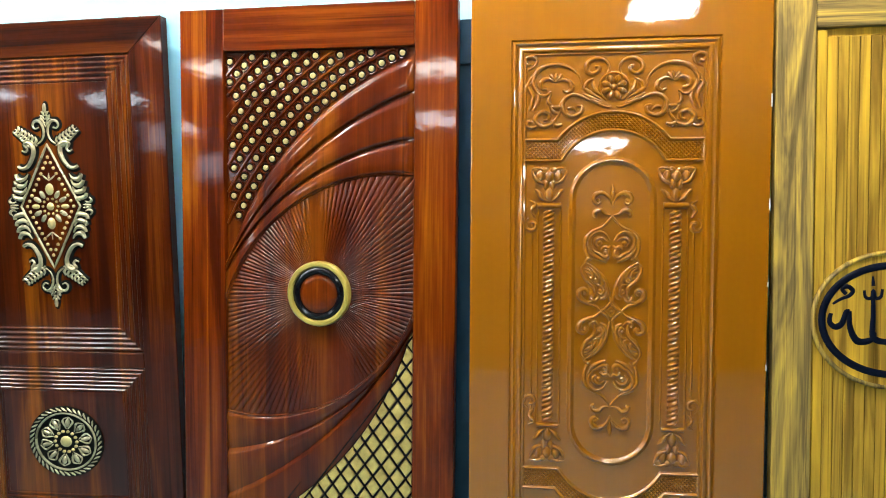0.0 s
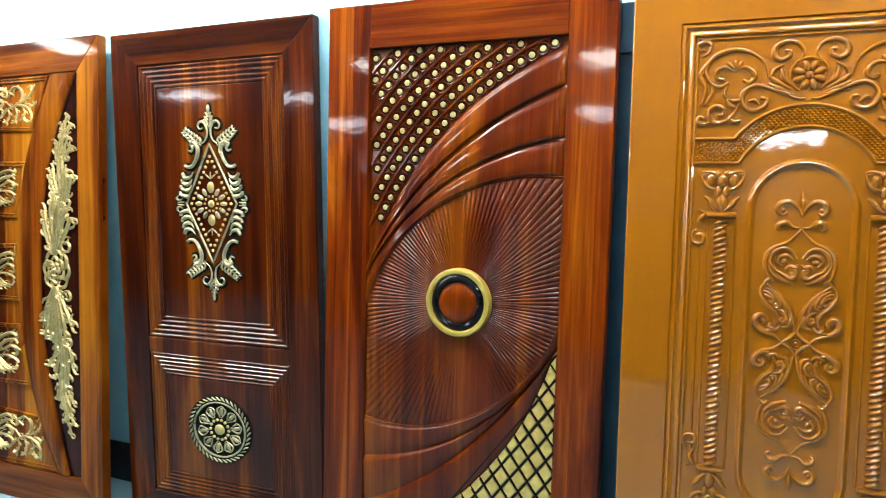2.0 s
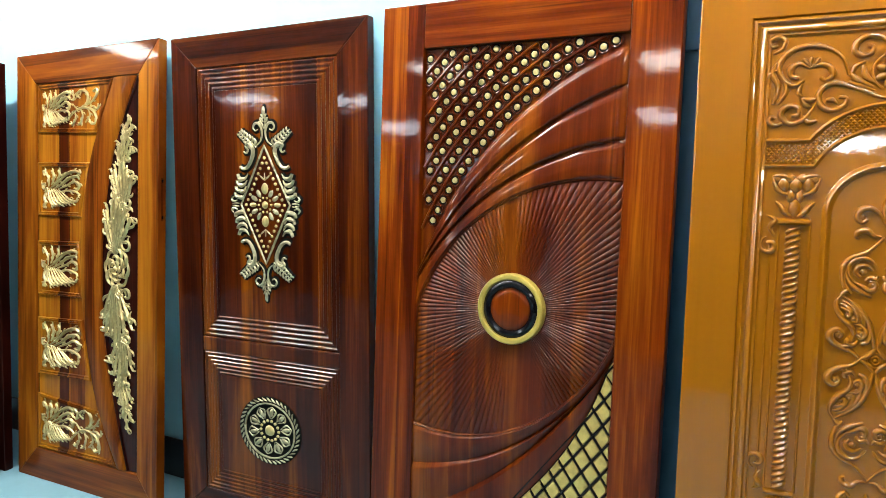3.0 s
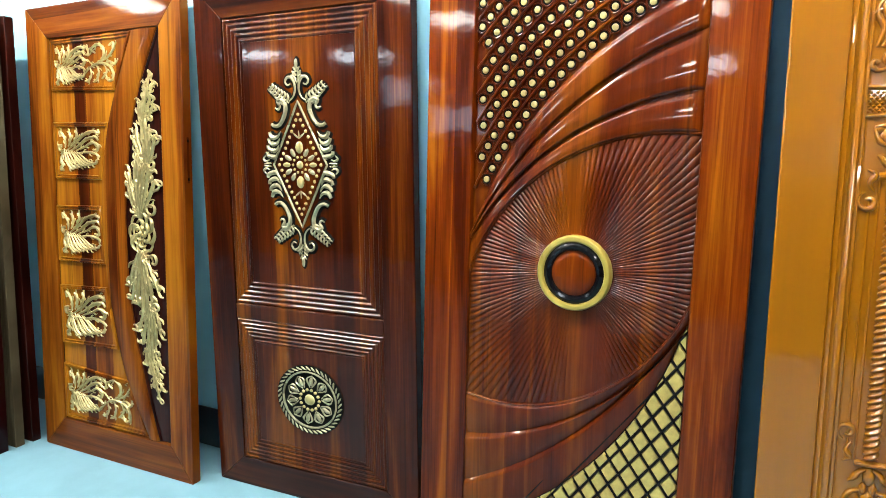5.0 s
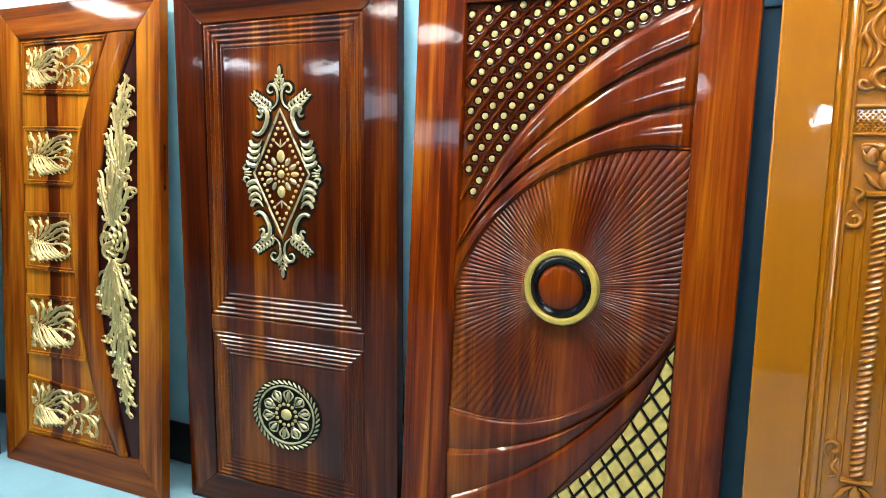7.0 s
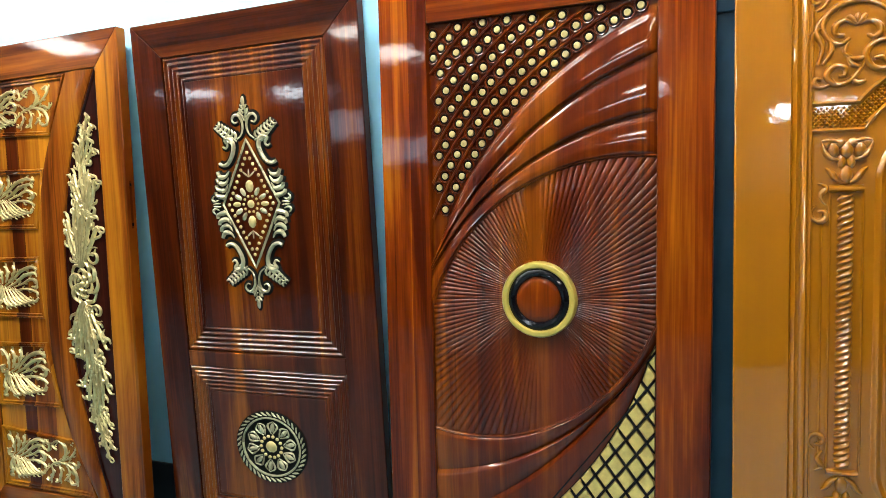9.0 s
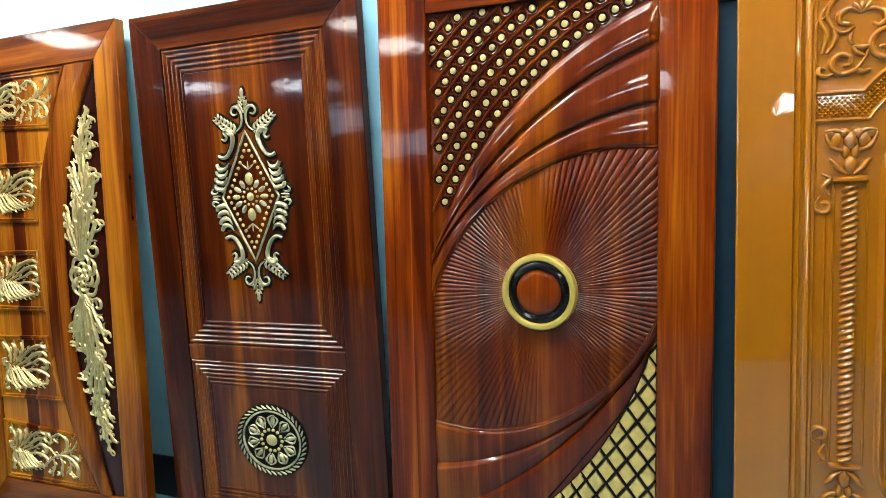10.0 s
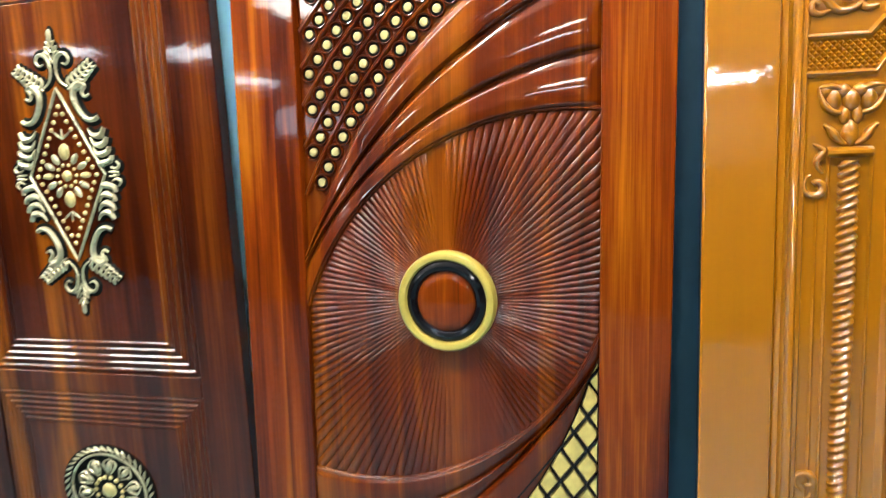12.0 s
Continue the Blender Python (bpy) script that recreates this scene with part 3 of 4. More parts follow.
# -- dark door with brass medallion --
def medallion(ob, cu, cv):
    """Tall brass mount: a beaded diamond with a flower, framed by leaves and scrolls, over a black ground."""
    kx, ky = 0.00095, 0.000756

    def at(x, y):
        return (cu + x * kx, cv + y * ky)

    base = new("medallion", bpy.data.meshes.new("medallion"))
    quarter = [
        ([(36, 404), (52, 398), (64, 415), (52, 436), (30, 434), (14, 408), (11, 372), (22, 340), (46, 320)], 6, 15, 6),
        ([(48, 310), (80, 336), (118, 366), (154, 398)], 7, 10, 4),
        ([(126, 288), (110, 280), (100, 296), (112, 318), (92, 328), (72, 310), (67, 276), (82, 234), (104, 204), (130, 196), (150, 206)], 7, 23, 14),
        ([(196, 46), (208, 30), (194, 18), (174, 26)], 5, 14, 5),
        ([(164, 8), (184, 7), (204, 5)], 5, 11, 6),
    ]
    for k in range(4):
        y0 = 168 - 33 * k
        quarter.append(([(103 + 6 * k, y0), (120 + 4 * k, y0 - 24), (146, y0 - 30), (158 + 7 * k, y0 - 20), (166 + 6 * k, y0 - 2)], 4, 25, 15))
    for k in range(6):
        bx, by = 62 + 16 * k, 320 + 13.5 * k
        g = 1.0 - 0.07 * k
        quarter.append(([(bx, by), (bx - 12 * g, by + 16 * g), (bx - 6 * g, by + 38 * g)], 8, 15, 6))
        quarter.append(([(bx, by), (bx + 18 * g, by - 14 * g), (bx + 38 * g, by - 4 * g)], 8, 15, 6))
    for k in range(3):
        quarter.append(([(3, 424 + 18 * k), (16 - 3 * k, 440 + 18 * k), (32 - 7 * k, 446 + 19 * k)], 6, 13, 5))
    back = bmesh.new()
    for sx in (1, -1):
        for sy in (1, -1):
            for ctrl, a, b, c in quarter:
                pts = smooth_line([at(sx * x * 0.89, sy * y) for x, y in ctrl], 4)
                bm = bmesh.new()
                k = 0.00108
                stroke(bm, pts, a * k * 0.85, b * k * 0.74, c * k * 0.85, 0.65, -0.004, 6)
                part("leaf", bm, M_BRASS, base)
                stroke(back, pts, a * k + 0.019, b * k + 0.019, c * k + 0.019, 0.0055, 0.0, 3)
    for sy in (1, -1):
        bm = bmesh.new()
        bead(bm, *at(0, sy * 500), 0.020, 0.008, -0.004, 0.008)
        part("finial", bm, M_BRASS, base)
        bead(back, *at(0, sy * 500), 0.029, 0.006, 0.0, 0.015)
        for dx in (-22, 22):
            bm = bmesh.new()
            stroke(bm, smooth_line([at(0, sy * 405), at(dx * 0.6, sy * 440), at(dx, sy * 462)], 4), 0.003, 0.009, 0.003, 0.6, -0.004)
            part("leaf", bm, M_BRASS, base)
    prism(back, [at(0, 322), at(142, 0), at(0, -322), at(-142, 0)][::-1], -0.003, 0.001)
    base.data = mesh_of("medallion", back, M_PATINA)
    bm = bmesh.new()
    prism(bm, [at(0, 296), at(122, 0), at(0, -296), at(-122, 0)][::-1], -0.0042, -0.001)
    part("diamond", bm, M_TEAK_V, base, "dark red wood diamond")
    bm = bmesh.new()
    corners = [at(0, 318), at(133, 0), at(0, -318), at(-133, 0)]
    line = []
    for i in range(4):
        p, q = corners[i], corners[(i + 1) % 4]
        line += [(p[0] + (q[0] - p[0]) * s / 10, p[1] + (q[1] - p[1]) * s / 10) for s in range(10)]
    sweep(bm, line, 0.0085, 0.6, -0.004, closed=True)
    part("diamond_frame", bm, M_BRASS, base)
    bm = bmesh.new()
    bead(bm, 0, 0, 0.0068, 0.006)
    small = mesh_of("bead", bm, M_PALEGOLD)
    for i in range(4):
        p, q = ((0, 252), (104, 0), (0, -252), (-104, 0))[i], ((0, 252), (104, 0), (0, -252), (-104, 0))[(i + 1) % 4]
        for s in range(9):
            u, v = at(p[0] + (q[0] - p[0]) * s / 9, p[1] + (q[1] - p[1]) * s / 9)
            shared("bead", small, base, Matrix.Translation((u, -0.0042, v)))
    for k in range(10):
        a = radians(36 * k)
        u, v = at(34 * math.cos(a), 40 * math.sin(a))
        shared("bead", small, base, Matrix.Translation((u, -0.0042, v)) @ Matrix.Diagonal((0.8, 1, 0.8, 1)))
    bm = bmesh.new()
    bead(bm, *at(0, 0), 0.016, 0.009, -0.004)
    part("boss", bm, M_PALEGOLD, base)
    for k in range(12):
        a = radians(30 * k)
        big = k in (3, 9)
        u, v = at(66 * math.cos(a), (88 if big else 70) * math.sin(a))
        bm = bmesh.new()
        bead(bm, u, v, 0.024 if big else 0.018, 0.009, -0.004, 0.018 if big else 0.0095, a - math.pi / 2)
        part("petal", bm, M_PALEGOLD if big or k in (0, 6) else M_BRASS, base)
    for sy in (1, -1):
        for dx in (-20, 0, 20):
            bm = bmesh.new()
            stroke(bm, smooth_line([at(0, sy * 132), at(dx * 0.8, sy * 148), at(dx * 1.4, sy * (172 if dx == 0 else 160))], 4), 0.003, 0.008, 0.003, 0.6, -0.004)
            part("leaf", bm, M_BRASS, base)
    base.parent = ob
    tagged(base, "antique brass medallion with a beaded diamond")
    return base


def rosette(ob, cu, cv, ru, rv):
    sq = rv / ru

    def flat(bm):
        for v in bm.verts:
            v.co.x, v.co.z = cu + v.co.x, cv + v.co.z * sq
        return bm

    bm = bmesh.new()
    ring_profile(bm, 0, 0, [(ru, -0.001), (ru, 0.004), (ru * 0.99, 0.006), (ru * 0.84, 0.006), (ru * 0.80, 0.003), (0.001, 0.003)])
    base = part("rosette", flat(bm), M_PATINA, ob, "oval antique brass rosette with a rope rim")
    bm = bmesh.new()
    ring_profile(bm, 0, 0, [(ru * 0.83, 0.004), (ru * 0.815, 0.010), (ru * 0.79, 0.010), (ru * 0.775, 0.003)])
    part("inner_ring", flat(bm), M_BRASS, base)
    for k in range(40):
        a = 2 * math.pi * k / 40
        bm = bmesh.new()
        p = [(ru * r * math.cos(a + d), ru * r * math.sin(a + d)) for r, d in ((0.865, -0.10), (0.90, -0.02), (0.94, 0.03), (0.975, 0.07))]
        stroke(bm, p, 0.004, 0.012, 0.004, 0.6, -0.005)
        part("rope_strand", flat(bm), M_BRASS, base)
    for k in range(10):
        a = 2 * math.pi * (k + 0.3) / 10
        bm = bmesh.new()
        for s in (-1, 1):
            p = [(ru * r * math.cos(a + s * d), ru * r * math.sin(a + s * d)) for r, d in ((0.36, 0.05), (0.50, 0.20), (0.62, 0.21), (0.71, 0.0))]
            stroke(bm, smooth_line(p, 4), 0.004, 0.010, 0.004, 0.6, -0.003)
        bead(bm, ru * 0.54 * math.cos(a), ru * 0.54 * math.sin(a), 0.022, 0.008, -0.003, 0.010, a - math.pi / 2)
        part("petal", flat(bm), M_BRASS, base)
    for k in range(14):
        a = 2 * math.pi * k / 14
        bm = bmesh.new()
        bead(bm, ru * 0.29 * math.cos(a), ru * 0.29 * math.sin(a), 0.0075, 0.007, -0.003)
        part("bead", flat(bm), M_PALEGOLD, base)
    bm = bmesh.new()
    bead(bm, 0, 0, 0.026, 0.010, -0.003)
    part("boss", flat(bm), M_PALEGOLD, base)


def stepped(n, inset):
    """Profile of n rounded ridges across a moulding of the given width."""
    rise = 1.0 * inset / n / (2 * math.pi)
    out = [(0.0, -0.004)]
    for k in range(n * 16):
        t = (k + 0.5) / 16
        out.append((inset * t / n, -rise * math.cos(2 * math.pi * t) - 0.0005))
    return out + [(inset, -0.002)]


def door_medallion(m):
    ob = thing("carved_door", "dark glossy teak door with brass medallion, rosette and ribbed mouldings", "door", m, "display doors", "thing")
    w, h = 1.0, 2.09
    left, right = 0.141, 0.861
    mitred_frame(ob, w, 0.0, h, left, right, 0.125, 1.957, M_TEAK_V, M_TEAK_H)
    part("lock_rail", plate(bmesh.new(), left + 0.001, right - 0.001, 0.7465, 0.8085, 0.001, 0.040, 0.003), M_TEAK_IN, ob, flat=True)
    for v0, v1, n in ((0.8095, 1.956, 5), (0.126, 0.7455, 6)):
        bm = bmesh.new()
        moulding(bm, left + 0.001, right - 0.001, v0, v1, 0.004, stepped(n, 0.100))
        part("ribbed_moulding", bm, M_TEAK_IN, ob)
        part("panel", plate(bmesh.new(), left + 0.098, right - 0.098, v0 + 0.098, v1 - 0.098, 0.004, 0.038, 0.002), M_TEAK_IN, ob, flat=True)
    med = medallion(ob, 0.504, 1.385)
    med.matrix_basis = Matrix.Translation((0, 0.004, 0))
    rosette(ob, 0.505, 0.441, 0.163, 0.145)
    for c in ob.children:
        if c.name.startswith("rosette"):
            c.matrix_basis = Matrix.Translation((0, 0.004, 0))
    return ob


# -- red door with sunburst --
CU, CV = 0.525, 1.085
PL, PR, PB, PT = 0.168, 0.867, 0.150, 1.940


def over(cu, cv, r):
    return lambda u: cv + math.sqrt(max(r * r - (u - cu) ** 2, 0.0))


def under(cu, cv, r):
    return lambda u: cv - math.sqrt(max(r * r - (u - cu) ** 2, 0.0))


eye_top, wave_a = over(0.793, 0.851, 0.658), over(0.977, 0.703, 0.931)
wave_b0, dots_low0 = over(1.248, 0.656, 1.197), over(1.26, 0.84, 1.141)
eye_low, sweep_a0, sweep_b0, gold_top0 = under(0.286, 1.252, 0.624), under(0.05, 1.42, 0.932), under(-0.421, 1.641, 1.441), under(-0.285, 1.27, 1.182)


def wave_b(u):
    return max(wave_b0(u), wave_a(u) + 0.012)


def dots_low(u):
    return max(dots_low0(u), wave_b(u) + 0.015)


def sweep_a(u):
    return min(sweep_a0(u), eye_low(u) - 0.004)


def sweep_b(u):
    return min(sweep_b0(u), sweep_a(u) - 0.004)


def gold_top(u):
    return min(gold_top0(u), sweep_b(u) - 0.006)


def band(ob, low, high, prof, name="carved_band", end=0.0):
    """A carved strip between two curves; prof: (share of the way up, depth); end: width of the chamfer beside the stile."""
    bm = bmesh.new()
    rows = []
    n = 80
    us = [PL + (PR - end - PL) * (i / n) ** 1.3 for i in range(n + 1)]
    if end:
        us += [PR - end * f for f in (0.9, 0.55, 0.2, 0.0)]
    for u in us:
        a, b = low(u), high(u)
        sink = max(0.0, 1 - (PR - u) / (0.9 * end)) if end else 0.0
        rows.append([bm.verts.new((u, y + (0.0165 - y) * sink, a + (b - a) * s)) for s, y in prof])
    for p, q in zip(rows, rows[1:]):
        for k in range(len(prof) - 1):
            bm.faces.new((p[k], p[k + 1], q[k + 1], q[k]))
    return part(name, bm, M_BURST, ob)


def eye_reach(a):
    """How far the sunburst reaches from its centre at the angle a."""
    c, s = math.cos(a), math.sin(a)
    lo, hi = 0.1, 1.2
    for _ in range(26):
        mid = (lo + hi) / 2
        u, v = CU + mid * c, CV + mid * s
        if PL < u < PR and eye_low(u) < v < eye_top(u):
            lo = mid
        else:
            hi = mid
    return lo


def door_sunburst(m):
    ob = thing("carved_door", "glossy red teak door with carved sunburst, gold studs and gold lattice", "door", m, "display doors", "thing")
    w, h = 1.015, 2.09
    butt_frame(ob, w, 0.0175, h, PL, PR, PB, PT, M_RED_V, M_RED_H)
    part("panel", plate(bmesh.new(), PL + 0.001, PR - 0.001, PB + 0.001, PT - 0.001, 0.020, 0.042), M_BURST, ob)
    wave = [(0, 0.019), (0.02, 0.009), (0.06, 0.0035), (0.11, 0.002), (0.45, 0.004), (0.76, 0.0068), (0.82, 0.0085), (0.91, 0.0135), (0.95, 0.0150), (1, 0.0155)]
    band(ob, eye_top, wave_a, wave, end=0.030)
    band(ob, wave_a, wave_b, wave, end=0.030)
    band(ob, wave_b, dots_low, wave, end=0.030)
    fall = [(1, 0.0155), (0.975, 0.0130), (0.935, 0.0085), (0.90, 0.0055), (0.86, 0.0045), (0.5, 0.008), (0.1, 0.012), (0, 0.0160)]
    band(ob, sweep_a, eye_low, fall)
    band(ob, sweep_b, sweep_a, fall)
    band(ob, gold_top, sweep_b, fall)
    # rays
    bm = bmesh.new()
    fan = [bm.verts.new((CU + (eye_reach(2 * math.pi * i / 120) + 0.002) * math.cos(2 * math.pi * i / 120), 0.0165, CV + (eye_reach(2 * math.pi * i / 120) + 0.002) * math.sin(2 * math.pi * i / 120))) for i in range(120)]
    bm.faces.new(fan)
    burst = part("sunburst", bm, M_BURST, ob, "carved sunburst of fine radiating ridges")
    n = 136
    for k in range(n):
        a = 2 * math.pi * (k + 0.5) / n
        d = math.pi / n
        deg = math.degrees(a)
        calm = 1.0 - 0.97 * math.exp(-((deg - 94) / 7.0) ** 4) - 0.97 * math.exp(-((deg - 283) / 19.0) ** 4)
        bm = bmesh.new()
        rings = []
        for t in (0.0, 0.08, 0.5, 0.96, 1.0):
            rs = [0.105 + (eye_reach(a + x) - 0.105) * t for x in (-d, 0, d)]
            hgt = (0.0008 + 0.0060 * t) * calm if t < 1 else 0.0005
            ring = []
            for q, up in ((-1, 0.0), (-0.78, 0.50), (-0.42, 0.86), (0, 1.0), (0.42, 0.86), (0.78, 0.50), (1, 0.0)):
                r = rs[1] + (rs[2 if q > 0 else 0] - rs[1]) * abs(q)
                ring.append(bm.verts.new((CU + r * math.cos(a + d * q), 0.0155 - hgt * up, CV + r * math.sin(a + d * q))))
            rings.append(ring)
        for p, q in zip(rings, rings[1:]):
            for i in range(6):
                bm.faces.new((p[i], p[i + 1], q[i + 1], q[i]))
        part("ray", bm, M_BURST, burst)
    bm = bmesh.new()
    rim = [(PL + (PR - PL) * i / 60, eye_top(PL + (PR - PL) * i / 60)) for i in range(61)]
    sweep(bm, rim, 0.010, 0.6, 0.013)
    part("rim", bm, M_BURST, burst)
    bm = bmesh.new()
    rim = [(PL + (PR - PL) * i / 60, eye_low(PL + (PR - PL) * i / 60)) for i in range(61)]
    sweep(bm, rim, 0.010, 0.6, 0.014)
    part("rim", bm, M_BURST, burst)
    # centre
    bm = bmesh.new()
    ring_profile(bm, CU, CV, [(0.116, -0.016), (0.116, 0.004), (0.112, 0.010), (0.105, 0.012), (0.098, 0.010), (0.094, 0.003)])
    boss = part("centre_boss", bm, M_RINGGOLD, ob, "round boss with a gold painted outer ring")
    bm = bmesh.new()
    ring_profile(bm, CU, CV, [(0.095, 0.003), (0.092, 0.006), (0.082, 0.011), (0.074, 0.009), (0.069, 0.002)])
    part("black_ring", bm, M_BLACK, boss, "gloss black ring")
    bm = bmesh.new()
    ring_profile(bm, CU, CV, [(0.070, 0.001), (0.066, 0.004), (0.05, 0.006), (0.001, 0.007)], 48)
    part("wood_disc", bm, M_RED_V, boss)
    # studs and rope ridges
    bm = bmesh.new()
    rows = []
    for i in range(41):
        u = PL + 0.001 + (PR - PL - 0.002) * i / 40
        rows.append((bm.verts.new((u, 0.0195, min(dots_low(u), PT - 0.002))), bm.verts.new((u, 0.0195, PT - 0.001))))
    for p, q in zip(rows, rows[1:]):
        bm.faces.new((p[0], q[0], q[1], p[1]))
    studs = part("studded_corner", bm, M_BURST, ob, "corner of gold studs between curved ridges")
    bm = bmesh.new()
    ring_profile(bm, 0, 0, [(0.0100, 0.0), (0.0100, 0.0035), (0.0092, 0.0050), (0.0066, 0.0058), (0.0005, 0.0061)], 16)
    stud_mesh = mesh_of("stud", bm, M_PALEGOLD)
    bm = bmesh.new()
    ring_profile(bm, 0, 0, [(0.0204, 0.0), (0.0200, 0.0045), (0.0184, 0.0072), (0.0168, 0.0066), (0.0156, 0.0)], 18)
    cup_mesh = mesh_of("stud_cup", bm, M_BURST)
    # flat ring round each stud, coloured black
    bm = bmesh.new()
    ring_profile(bm, 0, 0, [(0.0160, 0.0010), (0.0090, 0.0010)], 16)
    dark_ring_mesh = mesh_of("stud_recess", bm, M_PATINA)
    ou, ov = 1.26, 0.84
    starts = (153.6, 152.9, 147.0, 144.1, 140.9, 138.0, 137.2, 135.2)
    for k in range(8):
        r = 1.166 + 0.0498 * k
        a = radians(starts[k])
        while a > math.pi / 2:
            u, v = ou + r * math.cos(a), ov + r * math.sin(a)
            if PL + 0.012 < u < PR - 0.018 and v < PT - 0.012 and v > dots_low(u) + 0.012:
                shared("stud", stud_mesh, studs, Matrix.Translation((u, 0.0185, v)))
                shared("stud_cup", cup_mesh, studs, Matrix.Translation((u, 0.0190, v)))
                shared("stud_recess", dark_ring_mesh, studs, Matrix.Translation((u, 0.0190, v)))
            a -= 0.0402 / r
        rr = r + 0.0249
        pts = []
        for i in range(200):
            a = math.pi / 2 + 0.05 + i * 0.0060
            u, v = ou + rr * math.cos(a), ov + rr * math.sin(a)
            if PL + 0.004 < u < PR - 0.004 and v < PT - 0.003 and v > dots_low(u) + 0.012:
                pts.append((u, v))
        if len(pts) > 4:
            bm = bmesh.new()
            sweep(bm, pts, 0.0125, 0.7, 0.019)
            part("ridge", bm, M_BURST, studs)
    # gold lattice
    bm = bmesh.new()
    rows = []
    for i in range(41):
        u = 0.23 + (PR - 0.002 - 0.23) * i / 40
        rows.append((bm.verts.new((u, 0.0195, PB + 0.001)), bm.verts.new((u, 0.0195, max(gold_top(u), PB + 0.002)))))
    for p, q in zip(rows, rows[1:]):
        bm.faces.new((p[0], q[0], q[1], p[1]))
    lat = part("gold_lattice", bm, M_PATINA, ob, "gold painted lattice tiles over black joints")
    bm = bmesh.new()
    top = [bm.verts.new((x, -0.0075, z)) for x, z in ((0, 0.030), (0.0225, 0), (0, -0.030), (-0.0225, 0))]
    low = [bm.verts.new((x, 0.0, z)) for x, z in ((0, 0.0350), (0.0262, 0), (0, -0.0350), (-0.0262, 0))]
    bm.faces.new(top)
    for i in range(4):
        bm.faces.new((top[i], top[(i + 1) % 4], low[(i + 1) % 4], low[i]))
    tile = mesh_of("tile", bm, M_GOLD, False)
    for sgn in (1, -1):
        for c in range(-41, 60, 2):
            pts = []
            for i in range(90):
                u = 0.24 + (PR - 0.006 - 0.24) * i / 89
                v = 0.955 - 0.040 * c + sgn * (u - 0.842) * (4 / 3)
                if PB + 0.004 < v < gold_top(u) - 0.006:
                    pts.append((u, v))
            if len(pts) > 3:
                bm = bmesh.new()
                sweep(bm, pts, 0.0075, 0.75, 0.0150 if sgn > 0 else 0.0154)
                part("lattice_bar", bm, M_BLACK, lat, "gloss black bar")

    def cut(poly, nu, nv, lim):
        """The piece of a polygon where nu * u + nv * v is under lim."""
        out = []
        for p, q in zip(poly, poly[1:] + poly[:1]):
            a, b = nu * p[0] + nv * p[1] - lim, nu * q[0] + nv * q[1] - lim
            if a <= 0:
                out.append(p)
            if a * b < 0:
                s = a / (a - b)
                out.append((p[0] + (q[0] - p[0]) * s, p[1] + (q[1] - p[1]) * s))
        return out

    for i in range(-2, 14):
        for j in range(-1, 24):
            u, v = 0.842 - 0.030 * j, 0.955 - 0.080 * i - (0.040 if j % 2 else 0.0)
            su = min(max(u, 0.25), PR - 0.004)
            sl = (gold_top(su + 0.003) - gold_top(su - 0.003)) / 0.006
            full = [(u, v + 0.035), (u + 0.0262, v), (u, v - 0.035), (u - 0.0262, v)]
            poly = cut(full, -sl, 1.0, gold_top(su) - sl * su - 0.003 * math.hypot(1, sl))
            poly = cut(cut(poly, 1, 0, PR - 0.003), 0, -1, -PB - 0.003) if len(poly) > 2 else []
            if len(poly) < 3:
                continue
            if poly == full:
                shared("tile", tile, lat, Matrix.Translation((u, 0.0190, v)))
                continue
            cu, cv = sum(p[0] for p in poly) / len(poly), sum(p[1] for p in poly) / len(poly)
            if max(math.hypot(a - cu, b - cv) for a, b in poly) < 0.012:
                continue
            bm = bmesh.new()
            low = [bm.verts.new((a, 0.0190, b)) for a, b in poly]
            top = [bm.verts.new((cu + (a - cu) * 0.84, 0.0115, cv + (b - cv) * 0.84)) for a, b in poly]
            bm.faces.new(top)
            for k in range(len(poly)):
                n2 = (k + 1) % len(poly)
                bm.faces.new((low[k], low[n2], top[n2], top[k]))
            part("tile", bm, M_GOLD, lat, smooth=False)
    return ob


# -- ochre door with arch --
MU = 0.4665


